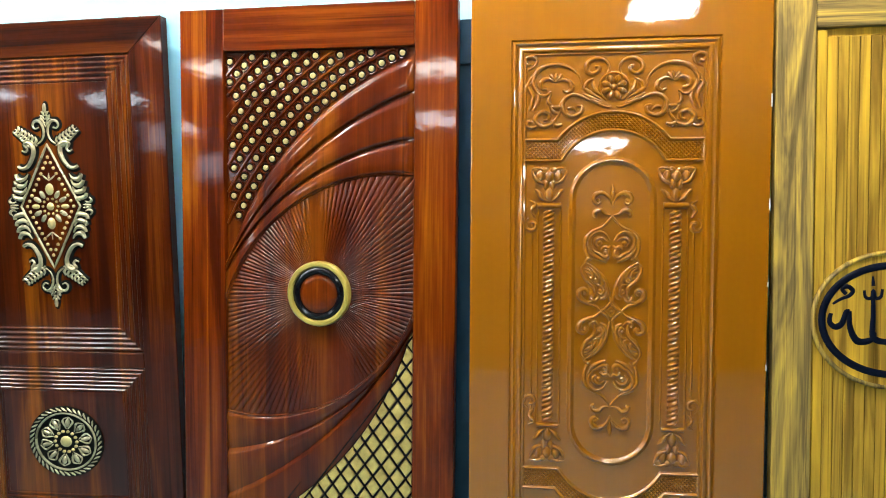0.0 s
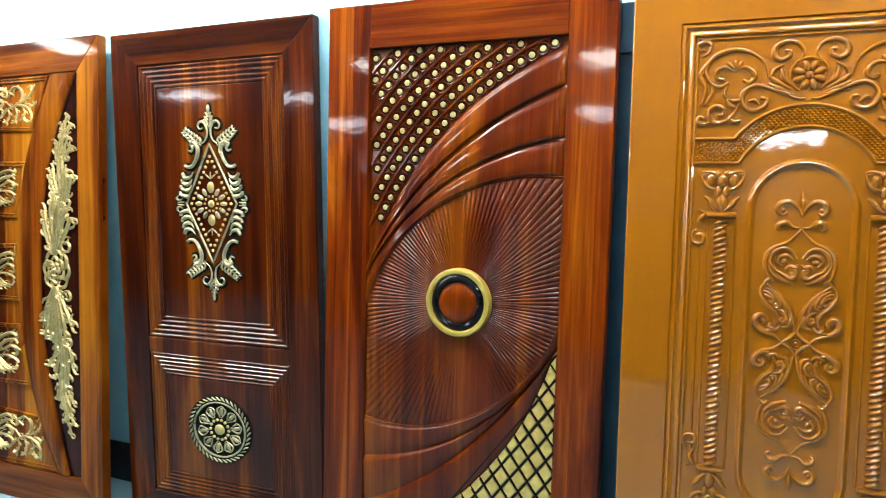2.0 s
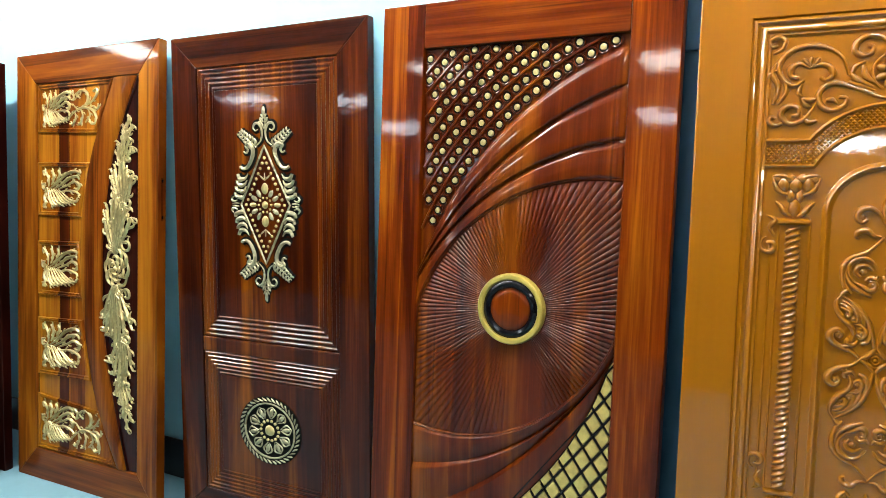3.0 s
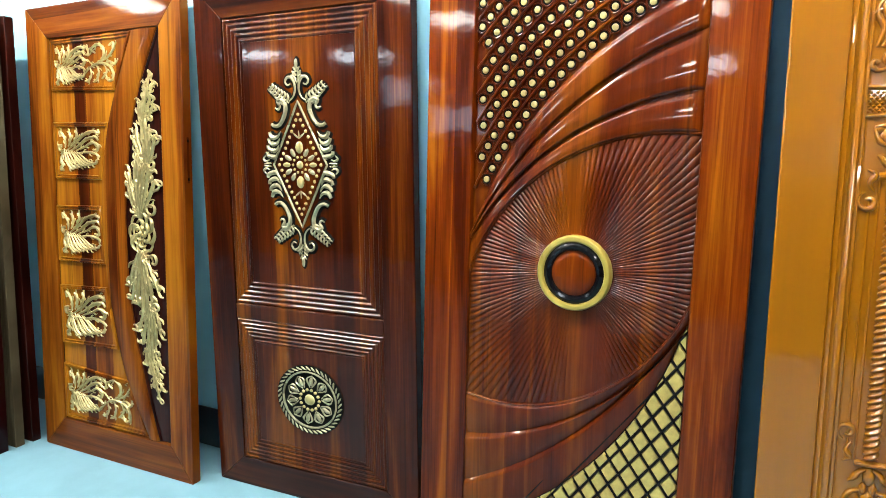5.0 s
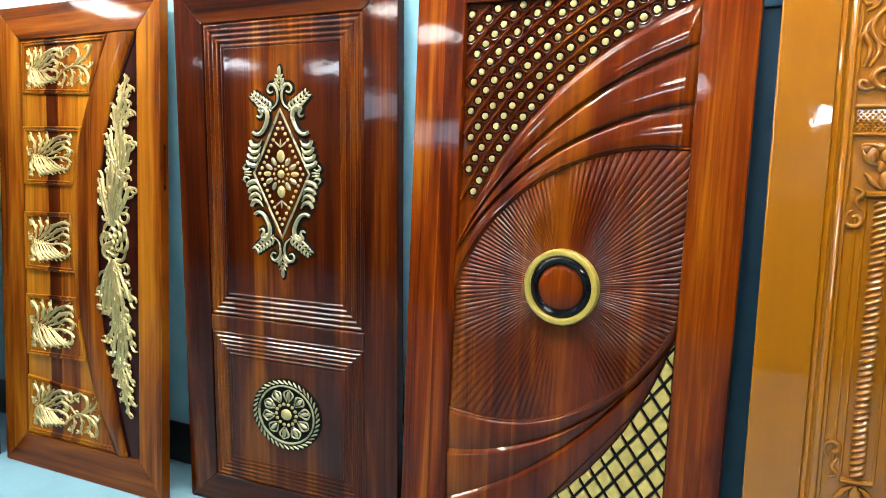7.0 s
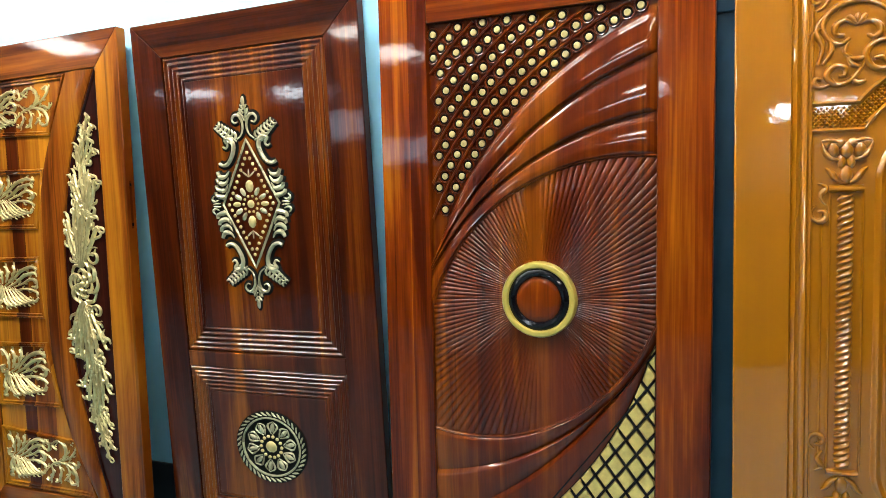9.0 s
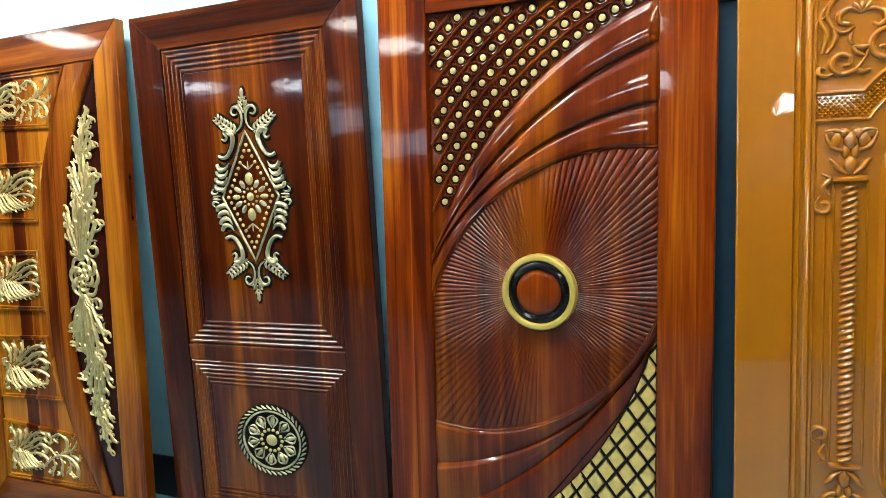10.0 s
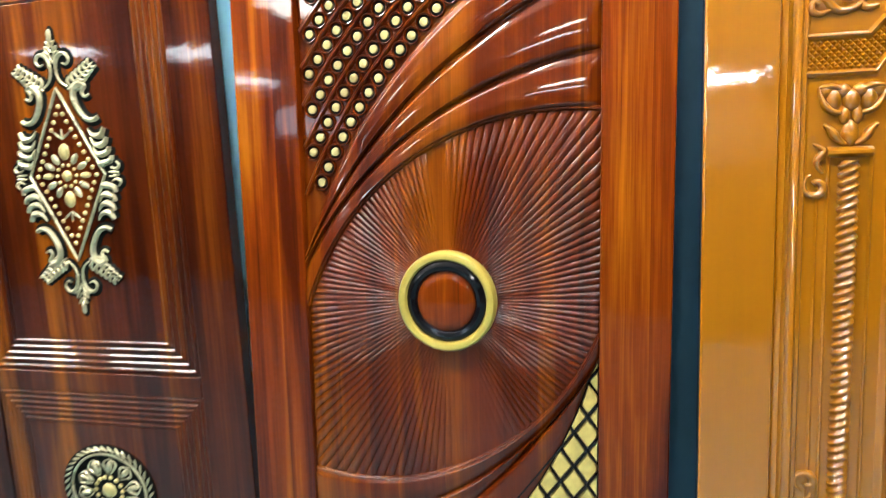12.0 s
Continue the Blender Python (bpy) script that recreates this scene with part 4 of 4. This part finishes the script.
def door_arch(m):
    ob = thing("carved_door", "ochre lacquered door moulded with an arch, twisted columns and scrolling vines", "door", m, "display doors", "thing")
    w, h = 0.955, 2.09
    mat = M_OCHRE
    u0, u1, v0, v1 = 0.133, 0.800, 0.115, 1.930
    bm = bmesh.new()
    outer = [(0, 0.0134), (w, 0.0134), (w, h), (0, h)]
    inner = [(u0, v0), (u1, v0), (u1, v1), (u0, v1)]
    for i in range(4):
        j = (i + 1) % 4
        a = [bm.verts.new((u, 0.0, v)) for u, v in (outer[i], outer[j], inner[j], inner[i])]
        bm.faces.new(a)
        b = [bm.verts.new((outer[k][0], THICK, outer[k][1])) for k in (i, j)]
        bm.faces.new((a[1], a[0], b[0], b[1]))
    bm.faces.new([bm.verts.new((u, THICK, v)) for u, v in outer])
    bmesh.ops.remove_doubles(bm, verts=bm.verts, dist=0.0001)
    es = [e for e in bm.edges if all(abs(v.co.y) < 1e-6 for v in e.verts) and (all(v.co.x < 1e-4 for v in e.verts) or all(v.co.x > w - 1e-4 for v in e.verts) or all(v.co.z > h - 1e-4 for v in e.verts))]
    bmesh.ops.bevel(bm, geom=es, offset=0.006, segments=3, affect="EDGES", profile=0.5)
    part("skin", bm, mat, ob, flat=True)
    bm = bmesh.new()
    moulding(bm, u0, u1, v0, v1, 0.0, [(0, 0), (0.003, -0.006), (0.008, -0.002), (0.014, 0.002), (0.020, -0.004), (0.024, -0.005), (0.030, 0.001), (0.038, 0.002), (0.043, -0.006), (0.049, -0.004), (0.052, -0.009), (0.056, -0.010)])
    part("moulding", bm, mat, ob)
    part("panel", plate(bmesh.new(), u0 + 0.054, u1 - 0.054, v0 + 0.054, v1 - 0.054, 0.010, 0.040), mat, ob)
    Y = 0.010

    def mirrored(name, ctrl, a, b, c, height=0.55, n=5, raw=False):
        for s in (1, -1):
            bm = bmesh.new()
            pts = [(MU + s * x, v) for x, v in (ctrl if raw else smooth_line(ctrl, n))]
            stroke(bm, pts, a * 1.2, b * 1.35, c * 1.3, height * 1.1, Y, 7)
            part(name, bm, mat, ob)

    # arch band with a fine raised grid
    def arch_half(rin):
        r = 0.190 if rin else 0.223
        cv = 1.444 if rin else 1.470
        a0 = math.degrees(math.asin(((1.535 if rin else 1.603) - cv) / r))
        return arc(MU, cv, r, a0, 180 - a0, 30)

    for sign, base in ((1, 0.0), (-1, 2.0425)):
        def fl(p):
            return (p[0], p[1] if sign == 1 else base - p[1])
        out_line = [(0.752, 1.603)] + arch_half(False) + [(0.182, 1.603)]
        in_line = [(0.752, 1.535)] + arch_half(True) + [(0.182, 1.535)]
        for line in (out_line, in_line):
            dense = []
            for p, q in zip(line, line[1:]):
                k = max(1, int(math.hypot(q[0] - p[0], q[1] - p[1]) / 0.012))
                dense += [(p[0] + (q[0] - p[0]) * i / k, p[1] + (q[1] - p[1]) * i / k) for i in range(k)]
            dense.append(line[-1])
            bm = bmesh.new()
            sweep(bm, [fl(p) for p in dense], 0.016, 0.5, Y, section=8, soft=True)
            part("arch_rib", bm, mat, ob)
        bm = bmesh.new()
        pitch = 0.0125
        for i in range(-25, 26):
            for j in range(0, 34):
                u, v = MU + i * pitch + (pitch / 2 if j % 2 else 0), 1.500 + j * pitch * 0.52
                dx = abs(u - MU)
                if dx > 0.283:
                    continue
                hi = 1.603 if dx > 0.180 else 1.470 + math.sqrt(max(0.223 ** 2 - dx * dx, 0))
                lo = 1.535 if dx > 0.167 else 1.444 + math.sqrt(max(0.190 ** 2 - dx * dx, 0))
                hi = max(hi, 1.603) if dx < 0.19 else hi
                lo = max(lo, 1.535)
                if lo + 0.007 < v < hi - 0.007:
                    c = bm.verts.new((u, Y - 0.0060, fl((u, v))[1]))
                    q = [bm.verts.new((u + a, Y - 0.0005, fl((u, v))[1] + b)) for a, b in ((0.0056, 0), (0, 0.0056), (-0.0056, 0), (0, -0.0056))]
                    for k in range(4):
                        bm.faces.new((c, q[k], q[(k + 1) % 4]))
        tagged(part("arch_grid", bm, mat, ob, smooth=False), kind="stuff")
    # columns
    for cu in (0.261, 0.667):
        bm = bmesh.new()
        rows = []
        nv, na = 300, 10
        lo, hi = 0.672, 1.372
        for i in range(nv + 1):
            v = lo + (hi - lo) * i / nv
            ring = []
            for k in range(na + 1):
                t = math.pi * k / na
                bump = 0.56 + 0.44 * abs(math.sin(math.pi * (v / 0.0165 + 1.1 * k / na)))
                ring.append(bm.verts.new((cu + 0.0195 * bump * math.cos(t), Y - 0.019 * bump * math.sin(t), v)))
            rows.append(ring)
        for p, q in zip(rows, rows[1:]):
            for k in range(na):
                bm.faces.new((p[k], p[k + 1], q[k + 1], q[k]))
        col = part("column", bm, mat, ob, "half column with a twisted shaft and leaf capital")
        for v, wd, th in ((1.388, 0.078, 0.020), (0.655, 0.072, 0.016)):
            bm = bmesh.new()
            sweep(bm, [(cu - wd / 2, v), (cu + wd / 2, v)], th, 0.014, Y)
            part("collar", bm, mat, col)
        # two tiers of leaves over the upper collar and under the lower one
        for sgn, v in ((1, 1.400), (-1, 0.644)):
            for x, z, r, ru, hgt in ((0, 0.022, 0.025, 0.015, 0.016), (-0.011, 0.056, 0.017, 0.010, 0.013), (0.011, 0.056, 0.017, 0.010, 0.013), (0, 0.084, 0.021, 0.016, 0.018), (-0.030, 0.086, 0.021, 0.014, 0.016), (0.030, 0.086, 0.021, 0.014, 0.016), (-0.015, 0.102, 0.013, 0.014, 0.014), (0.015, 0.102, 0.013, 0.014, 0.014), (-0.045, 0.102, 0.013, 0.014, 0.012), (0.045, 0.102, 0.013, 0.014, 0.012)):
                bm = bmesh.new()
                bead(bm, cu + x, v + sgn * z, r, hgt * 0.7, Y, ru, rings=4, seg=14)
                part("capital_leaf", bm, mat, col)
            for x in (-1, 1):
                for ctrl, wd in (([(0.008, 0.002), (0.024, 0.014), (0.034, 0.030), (0.046, 0.040)], 0.017), ([(0.018, 0.060), (0.036, 0.066), (0.048, 0.080), (0.056, 0.102)], 0.014), ([(0.014, 0.102), (0.034, 0.110), (0.056, 0.108)], 0.012)):
                    bm = bmesh.new()
                    stroke(bm, smooth_line([(cu + x * p, v + sgn * q) for p, q in ctrl], 4), 0.008, wd, 0.006, 0.7, Y - 0.003, 7)
                    part("capital_leaf", bm, mat, col)
    # stadium panel
    bm = bmesh.new()
    cu, r = 0.4665, 0.130
    line = arc(cu, 1.406, r, 0, 180, 24) + arc(cu, 0.667, r, 180, 360, 24)
    dense = []
    for i, p in enumerate(line):
        q = line[(i + 1) % len(line)]
        k = max(1, int(math.hypot(q[0] - p[0], q[1] - p[1]) / 0.02))
        dense += [(p[0] + (q[0] - p[0]) * j / k, p[1] + (q[1] - p[1]) * j / k) for j in range(k)]
    sweep(bm, dense, 0.028, 0.38, Y, closed=True, section=8, soft=True)
    part("oval_rim", bm, mat, ob)
    # thin upright fillets beside the columns
    for u in (0.207, 0.226, 0.706, 0.725, 0.300, 0.628):
        bm = bmesh.new()
        sweep(bm, [(u, 0.66), (u, 1.33 if u in (0.207, 0.725) else 1.39)], 0.011, 0.35, Y, section=8, soft=True)
        part("fillet", bm, mat, ob)
    # vine: a heart of curls, a pair of leaves and an outward scroll, mirrored about the eye
    k = 0.00079
    heart = [
        ([(0, 440), (12, 470), (40, 492), (68, 485), (76, 462), (62, 446), (48, 456)], 15),
        ([(6, 402), (28, 404), (46, 420), (68, 416), (74, 400), (64, 394)], 14),
        ([(0, 398), (38, 354), (84, 330), (106, 302), (108, 266), (98, 232), (80, 212)], 12),
        ([(10, 296), (30, 324), (62, 330), (88, 308), (90, 278), (74, 252)], 11),
        ([(22, 292), (40, 306), (62, 302), (70, 284), (58, 268)], 11),
        ([(78, 252), (52, 240), (30, 226), (14, 234), (16, 254), (30, 254)], 13),
    ]
    leaves = [
        ([(105, 205), (70, 180), (42, 150), (20, 110), (8, 62), (4, 40)], 11),
        ([(105, 205), (120, 185), (117, 158), (98, 128), (74, 106), (64, 84), (72, 56)], 12),
        ([(102, 186), (76, 172), (56, 144), (58, 122), (76, 122)], 11),
        ([(106, 164), (84, 156), (70, 138)], 11),
        ([(66, 112), (44, 108), (32, 86), (42, 70), (56, 80)], 12),
        ([(90, 118), (70, 98), (66, 74)], 10),
    ]
    scroll = [
        ([(42, 0), (66, 22), (100, 34), (128, 54), (132, 80), (113, 92), (98, 78), (106, 64)], 15),
        ([(72, 56), (84, 40), (104, 36)], 10),
        ([(0, 44), (18, 18), (44, 0)], 10),
    ]
    folds = [
        ([(80, 212), (92, 222), (108, 206)], 11),
        ([(92, 196), (66, 168), (44, 138), (36, 112), (48, 100)], 11),
        ([(110, 176), (94, 172), (78, 152), (82, 136), (94, 142)], 12),
        ([(30, 128), (20, 90), (26, 60), (44, 52)], 11),
        ([(52, 60), (66, 44), (84, 52), (80, 66)], 11),
        ([(100, 290), (92, 256), (72, 232), (44, 216), (22, 208)], 11),
        ([(6, 276), (14, 264), (30, 268), (42, 256)], 11),
    ]
    for sy in (1, -1):
        for ctrl, wd in heart + leaves + scroll + folds:
            mirrored("vine_scroll", [(x * k, 1.040 + sy * y * k) for x, y in ctrl], 0.0045, wd * 0.00098, 0.0065, 0.6)
        for x, y, r in ((50, 284, 9), (62, 462, 9), (110, 76, 9), (46, 84, 8), (22, 244, 9), (68, 130, 8)):
            for sx in (1, -1):
                bm = bmesh.new()
                bead(bm, MU + sx * x * k, 1.040 + sy * y * k, r * 0.001, 0.007, Y)
                part("vine_bead", bm, mat, ob)
        bm = bmesh.new()
        stroke(bm, [(MU, 1.040 + sy * z) for z in (0.362, 0.392, 0.420)], 0.006, 0.019, 0.004, 0.6, Y)
        part("vine_bud", bm, mat, ob)
    bm = bmesh.new()
    for rr in (0.019, 0.010):
        sweep(bm, arc(MU, 1.040, rr, 0, 345, 18), 0.006, 0.6, Y, closed=True)
    bead(bm, MU, 1.040, 0.005, 0.005, Y)
    part("vine_eye", bm, mat, ob)
    # crest of scrolls over the arch; offsets from the flower in thousandths
    ring = [
        ([(28, 30), (16, 62), (30, 86), (58, 94), (84, 80), (88, 56), (72, 44), (52, 52), (50, 66), (62, 68)], 13),
        ([(101, -4), (112, 36), (142, 65), (182, 78), (222, 72), (250, 52), (262, 20), (246, -14), (222, -24), (202, -12)], 12),
        ([(190, 20), (164, 28), (142, 18), (136, -2), (150, -14), (164, -6)], 13),
        ([(190, 20), (214, 32), (234, 20), (232, 0), (214, -4)], 13),
        ([(186, 24), (186, 48)], 12),
        ([(184, 22), (168, 44)], 11),
        ([(188, 22), (206, 44)], 11),
    ]
    trail = [
        ([(8, -62), (28, -62), (76, -40), (126, -22), (154, -32), (166, -56), (154, -84), (130, -92), (106, -80), (102, -62), (118, -58)], 13),
        ([(160, -36), (176, -84), (200, -116), (232, -124), (252, -100), (236, -78), (212, -84), (212, -102), (226, -104)], 13),
        ([(236, -116), (262, -128), (280, -120), (276, -106), (264, -110)], 12),
        ([(262, 44), (278, 12), (262, -28), (272, -72)], 12),
        ([(254, 4), (242, -36), (262, -72)], 11),
        ([(278, 62), (258, 72), (250, 92), (266, 104), (286, 96), (282, 80), (268, 82)], 12),
    ]
    fronds = [
        ([(40, -26), (62, -8), (68, 20)], 13), ([(44, -36), (80, -16), (96, 0)], 13), ([(40, -46), (76, -32), (100, -20)], 12), ([(36, -52), (60, -46), (84, -34)], 10),
        ([(158, -56), (182, -64), (202, -60)], 12), ([(176, -84), (196, -76), (206, -58)], 11), ([(206, -20), (212, -44), (200, -56)], 10),
        ([(122, -76), (134, -64), (148, -66)], 10), ([(200, -104), (186, -122), (166, -118)], 11), ([(262, 20), (284, 6), (286, -20)], 10), ([(64, 30), (86, 18), (92, -2)], 9),
    ]
    for ctrl, wd in ring + trail + fronds:
        mirrored("crest_scroll", [(x * 0.001, 1.772 + y * 0.001) for x, y in ctrl], 0.005, wd * 0.001, 0.007, 0.6)
    bm = bmesh.new()
    bead(bm, MU, 1.772, 0.012, 0.015, Y)
    flower = part("flower", bm, mat, ob)
    for i in range(8):
        t = 2 * math.pi * (i + 0.5) / 8
        bm = bmesh.new()
        bead(bm, MU + 0.027 * math.cos(t), 1.772 + 0.027 * math.sin(t), 0.017, 0.014, Y, 0.0105, t - math.pi / 2)
        part("petal", bm, mat, flower)
    bm = bmesh.new()
    sweep(bm, arc(MU, 1.772, 0.047, -60, 240, 30), 0.009, 0.6, Y)
    part("flower_rim", bm, mat, flower)
    # worn edge
    rng = random.Random(8)
    for v in (1.715, 1.700, 1.395, 1.375, 1.13, 0.86):
        bm = bmesh.new()
        plate(bm, w - 0.0045, w + 0.0004, v, v + 0.012 + 0.03 * rng.random(), -0.0004, 0.006, 0.0015)
        part("edge_chip", bm, M_STEEL, ob, "pale chip in the lacquered edge")
    # small side curls
    for v, s in ((1.345, 1), (0.712, -1)):
        mirrored("side_curl", [(0.268, v + s * 0.058), (0.250, v + s * 0.046), (0.262, v + s * 0.026), (0.250, v + s * 0.004)], 0.004, 0.012, 0.005, 0.6)
        mirrored("side_curl", spiral(0.262, v - s * 0.022, 0.024, 70 * s, -1.05 * s, 0.3), 0.005, 0.012, 0.008, 0.6, raw=True)
    return ob


# -- pine door with an oval of calligraphy --
def door_pine(m):
    ob = thing("carved_door", "washed pine plank door with a navy painted oval medallion", "door", m, "display doors", "thing")
    w, h = 1.0, 2.10
    butt_frame(ob, w, 0.0, h, 0.118, 0.882, 0.14, 1.925, M_PINE_V, M_PINE_H)
    part("panel", plate(bmesh.new(), 0.119, 0.881, 0.141, 1.924, 0.020, 0.042), M_PINE_PLANK, ob)
    pitch = (0.882 - 0.118 - 0.008) / 24
    for i in range(24):
        a = 0.122 + pitch * i
        part("plank", plate(bmesh.new(), a + 0.0008, a + pitch - 0.0008, 0.144, 1.918 - (0.02 if i else 0), 0.008, 0.024, 0.0028), M_PINE_PLANK, ob, flat=True)
    cu, cv, ru, rv = 0.352, 1.013, 0.216, 0.180
    ou, orv = ru + 0.024, rv + 0.038

    def oval(a, b, n=64):
        return [(cu + a * math.cos(2 * math.pi * i / n), cv + b * math.sin(2 * math.pi * i / n)) for i in range(n)]

    bm = bmesh.new()
    prism(bm, oval(ou, orv)[::-1], -0.001, 0.020)
    part("oval_ground", bm, M_PINE_PLANK, ob)
    bm = bmesh.new()
    sweep(bm, oval(ou - 0.006, orv - 0.006), 0.014, 0.5, -0.001, closed=True)
    part("oval_rim", bm, M_PINE_V, ob)
    bm = bmesh.new()
    sweep(bm, oval(ru - 0.009, rv - 0.009), 0.024, 0.2, -0.001, closed=True)
    part("navy_ring", bm, M_NAVY, ob, "navy painted oval ring")
    strokes = [
        ([(0.172, 1.033), (0.168, 1.006), (0.184, 0.990), (0.204, 1.000), (0.216, 1.036), (0.226, 1.040)], 0.010, 0.016, 0.010),
        ([(0.226, 1.040), (0.228, 0.990), (0.250, 0.946), (0.290, 0.950), (0.300, 0.975)], 0.010, 0.018, 0.010),
        ([(0.294, 1.088), (0.295, 1.020), (0.296, 0.960), (0.330, 0.945), (0.372, 0.960), (0.382, 1.090)], 0.010, 0.016, 0.010),
        ([(0.430, 1.120), (0.428, 1.030), (0.430, 0.950)], 0.010, 0.017, 0.010),
        ([(0.176, 1.062), (0.200, 1.078), (0.226, 1.090), (0.234, 1.106), (0.218, 1.118), (0.204, 1.108), (0.216, 1.094)], 0.006, 0.012, 0.010),
        ([(0.268, 1.106), (0.272, 1.084), (0.290, 1.082), (0.294, 1.104), (0.300, 1.082), (0.316, 1.086), (0.320, 1.110)], 0.007, 0.011, 0.007),
        ([(0.294, 1.120), (0.292, 1.150)], 0.010, 0.008, 0.004),
    ]
    for ctrl, a, b, c in strokes:
        bm = bmesh.new()
        stroke(bm, smooth_line(ctrl, 6), a * 1.35, b * 1.35, c * 1.35, 0.2, -0.001)
        part("calligraphy_stroke", bm, M_NAVY, ob)
    return ob


door_gilt(door_pose(-3.5, 2.253, -0.08, 5.84, 0))
door_medallion(door_pose(-2.425, 2.355, 0.675, 3.18, 0))
door_sunburst(door_pose(-1.353, 2.237, -1.9, 4.84, -1.0))
door_arch(door_pose(-0.276, 2.155, 1.47, 5.95, -0.8))
door_pine(door_pose(0.707, 2.19, 0, 5.6, 0))


# -- plain doors stacked beyond --
def plain_door(name, label, m, w, h, mat_v, mat_h):
    ob = thing(name, label, "door", m, "stacked doors", "thing")
    butt_frame(ob, w, 0.0, h, 0.13, w - 0.13, 0.16, h - 0.15, mat_v, mat_h)
    part("panel", plate(bmesh.new(), 0.131, w - 0.131, 0.161, h - 0.151, 0.010, 0.036, 0.003), mat_v, ob, flat=True)
    return ob


plain_door("plain_door", "maroon gloss door at the front of a stack", door_pose(-4.545, 2.075, 0, 5.8, 0), 0.95, 2.11, M_MAROON, M_MAROON)
plain_door("plain_door", "weathered grey-brown door behind the maroon door", door_pose(-4.565, 2.150, 0, 5.4, 0), 0.98, 2.08, M_GREY, M_GREY)
plain_door("plain_door", "dark brown plain door leaning against the pale wall", door_pose(-4.560, 2.225, 0, 5.0, 0), 0.99, 2.08, M_PLUM, M_PLUM)
plain_door("plain_door", "slate blue door leaning behind the others in shade", door_pose(-0.86, 2.315, -1.2, 3.7, 0), 0.92, 2.01, M_SLATE, M_SLATE)
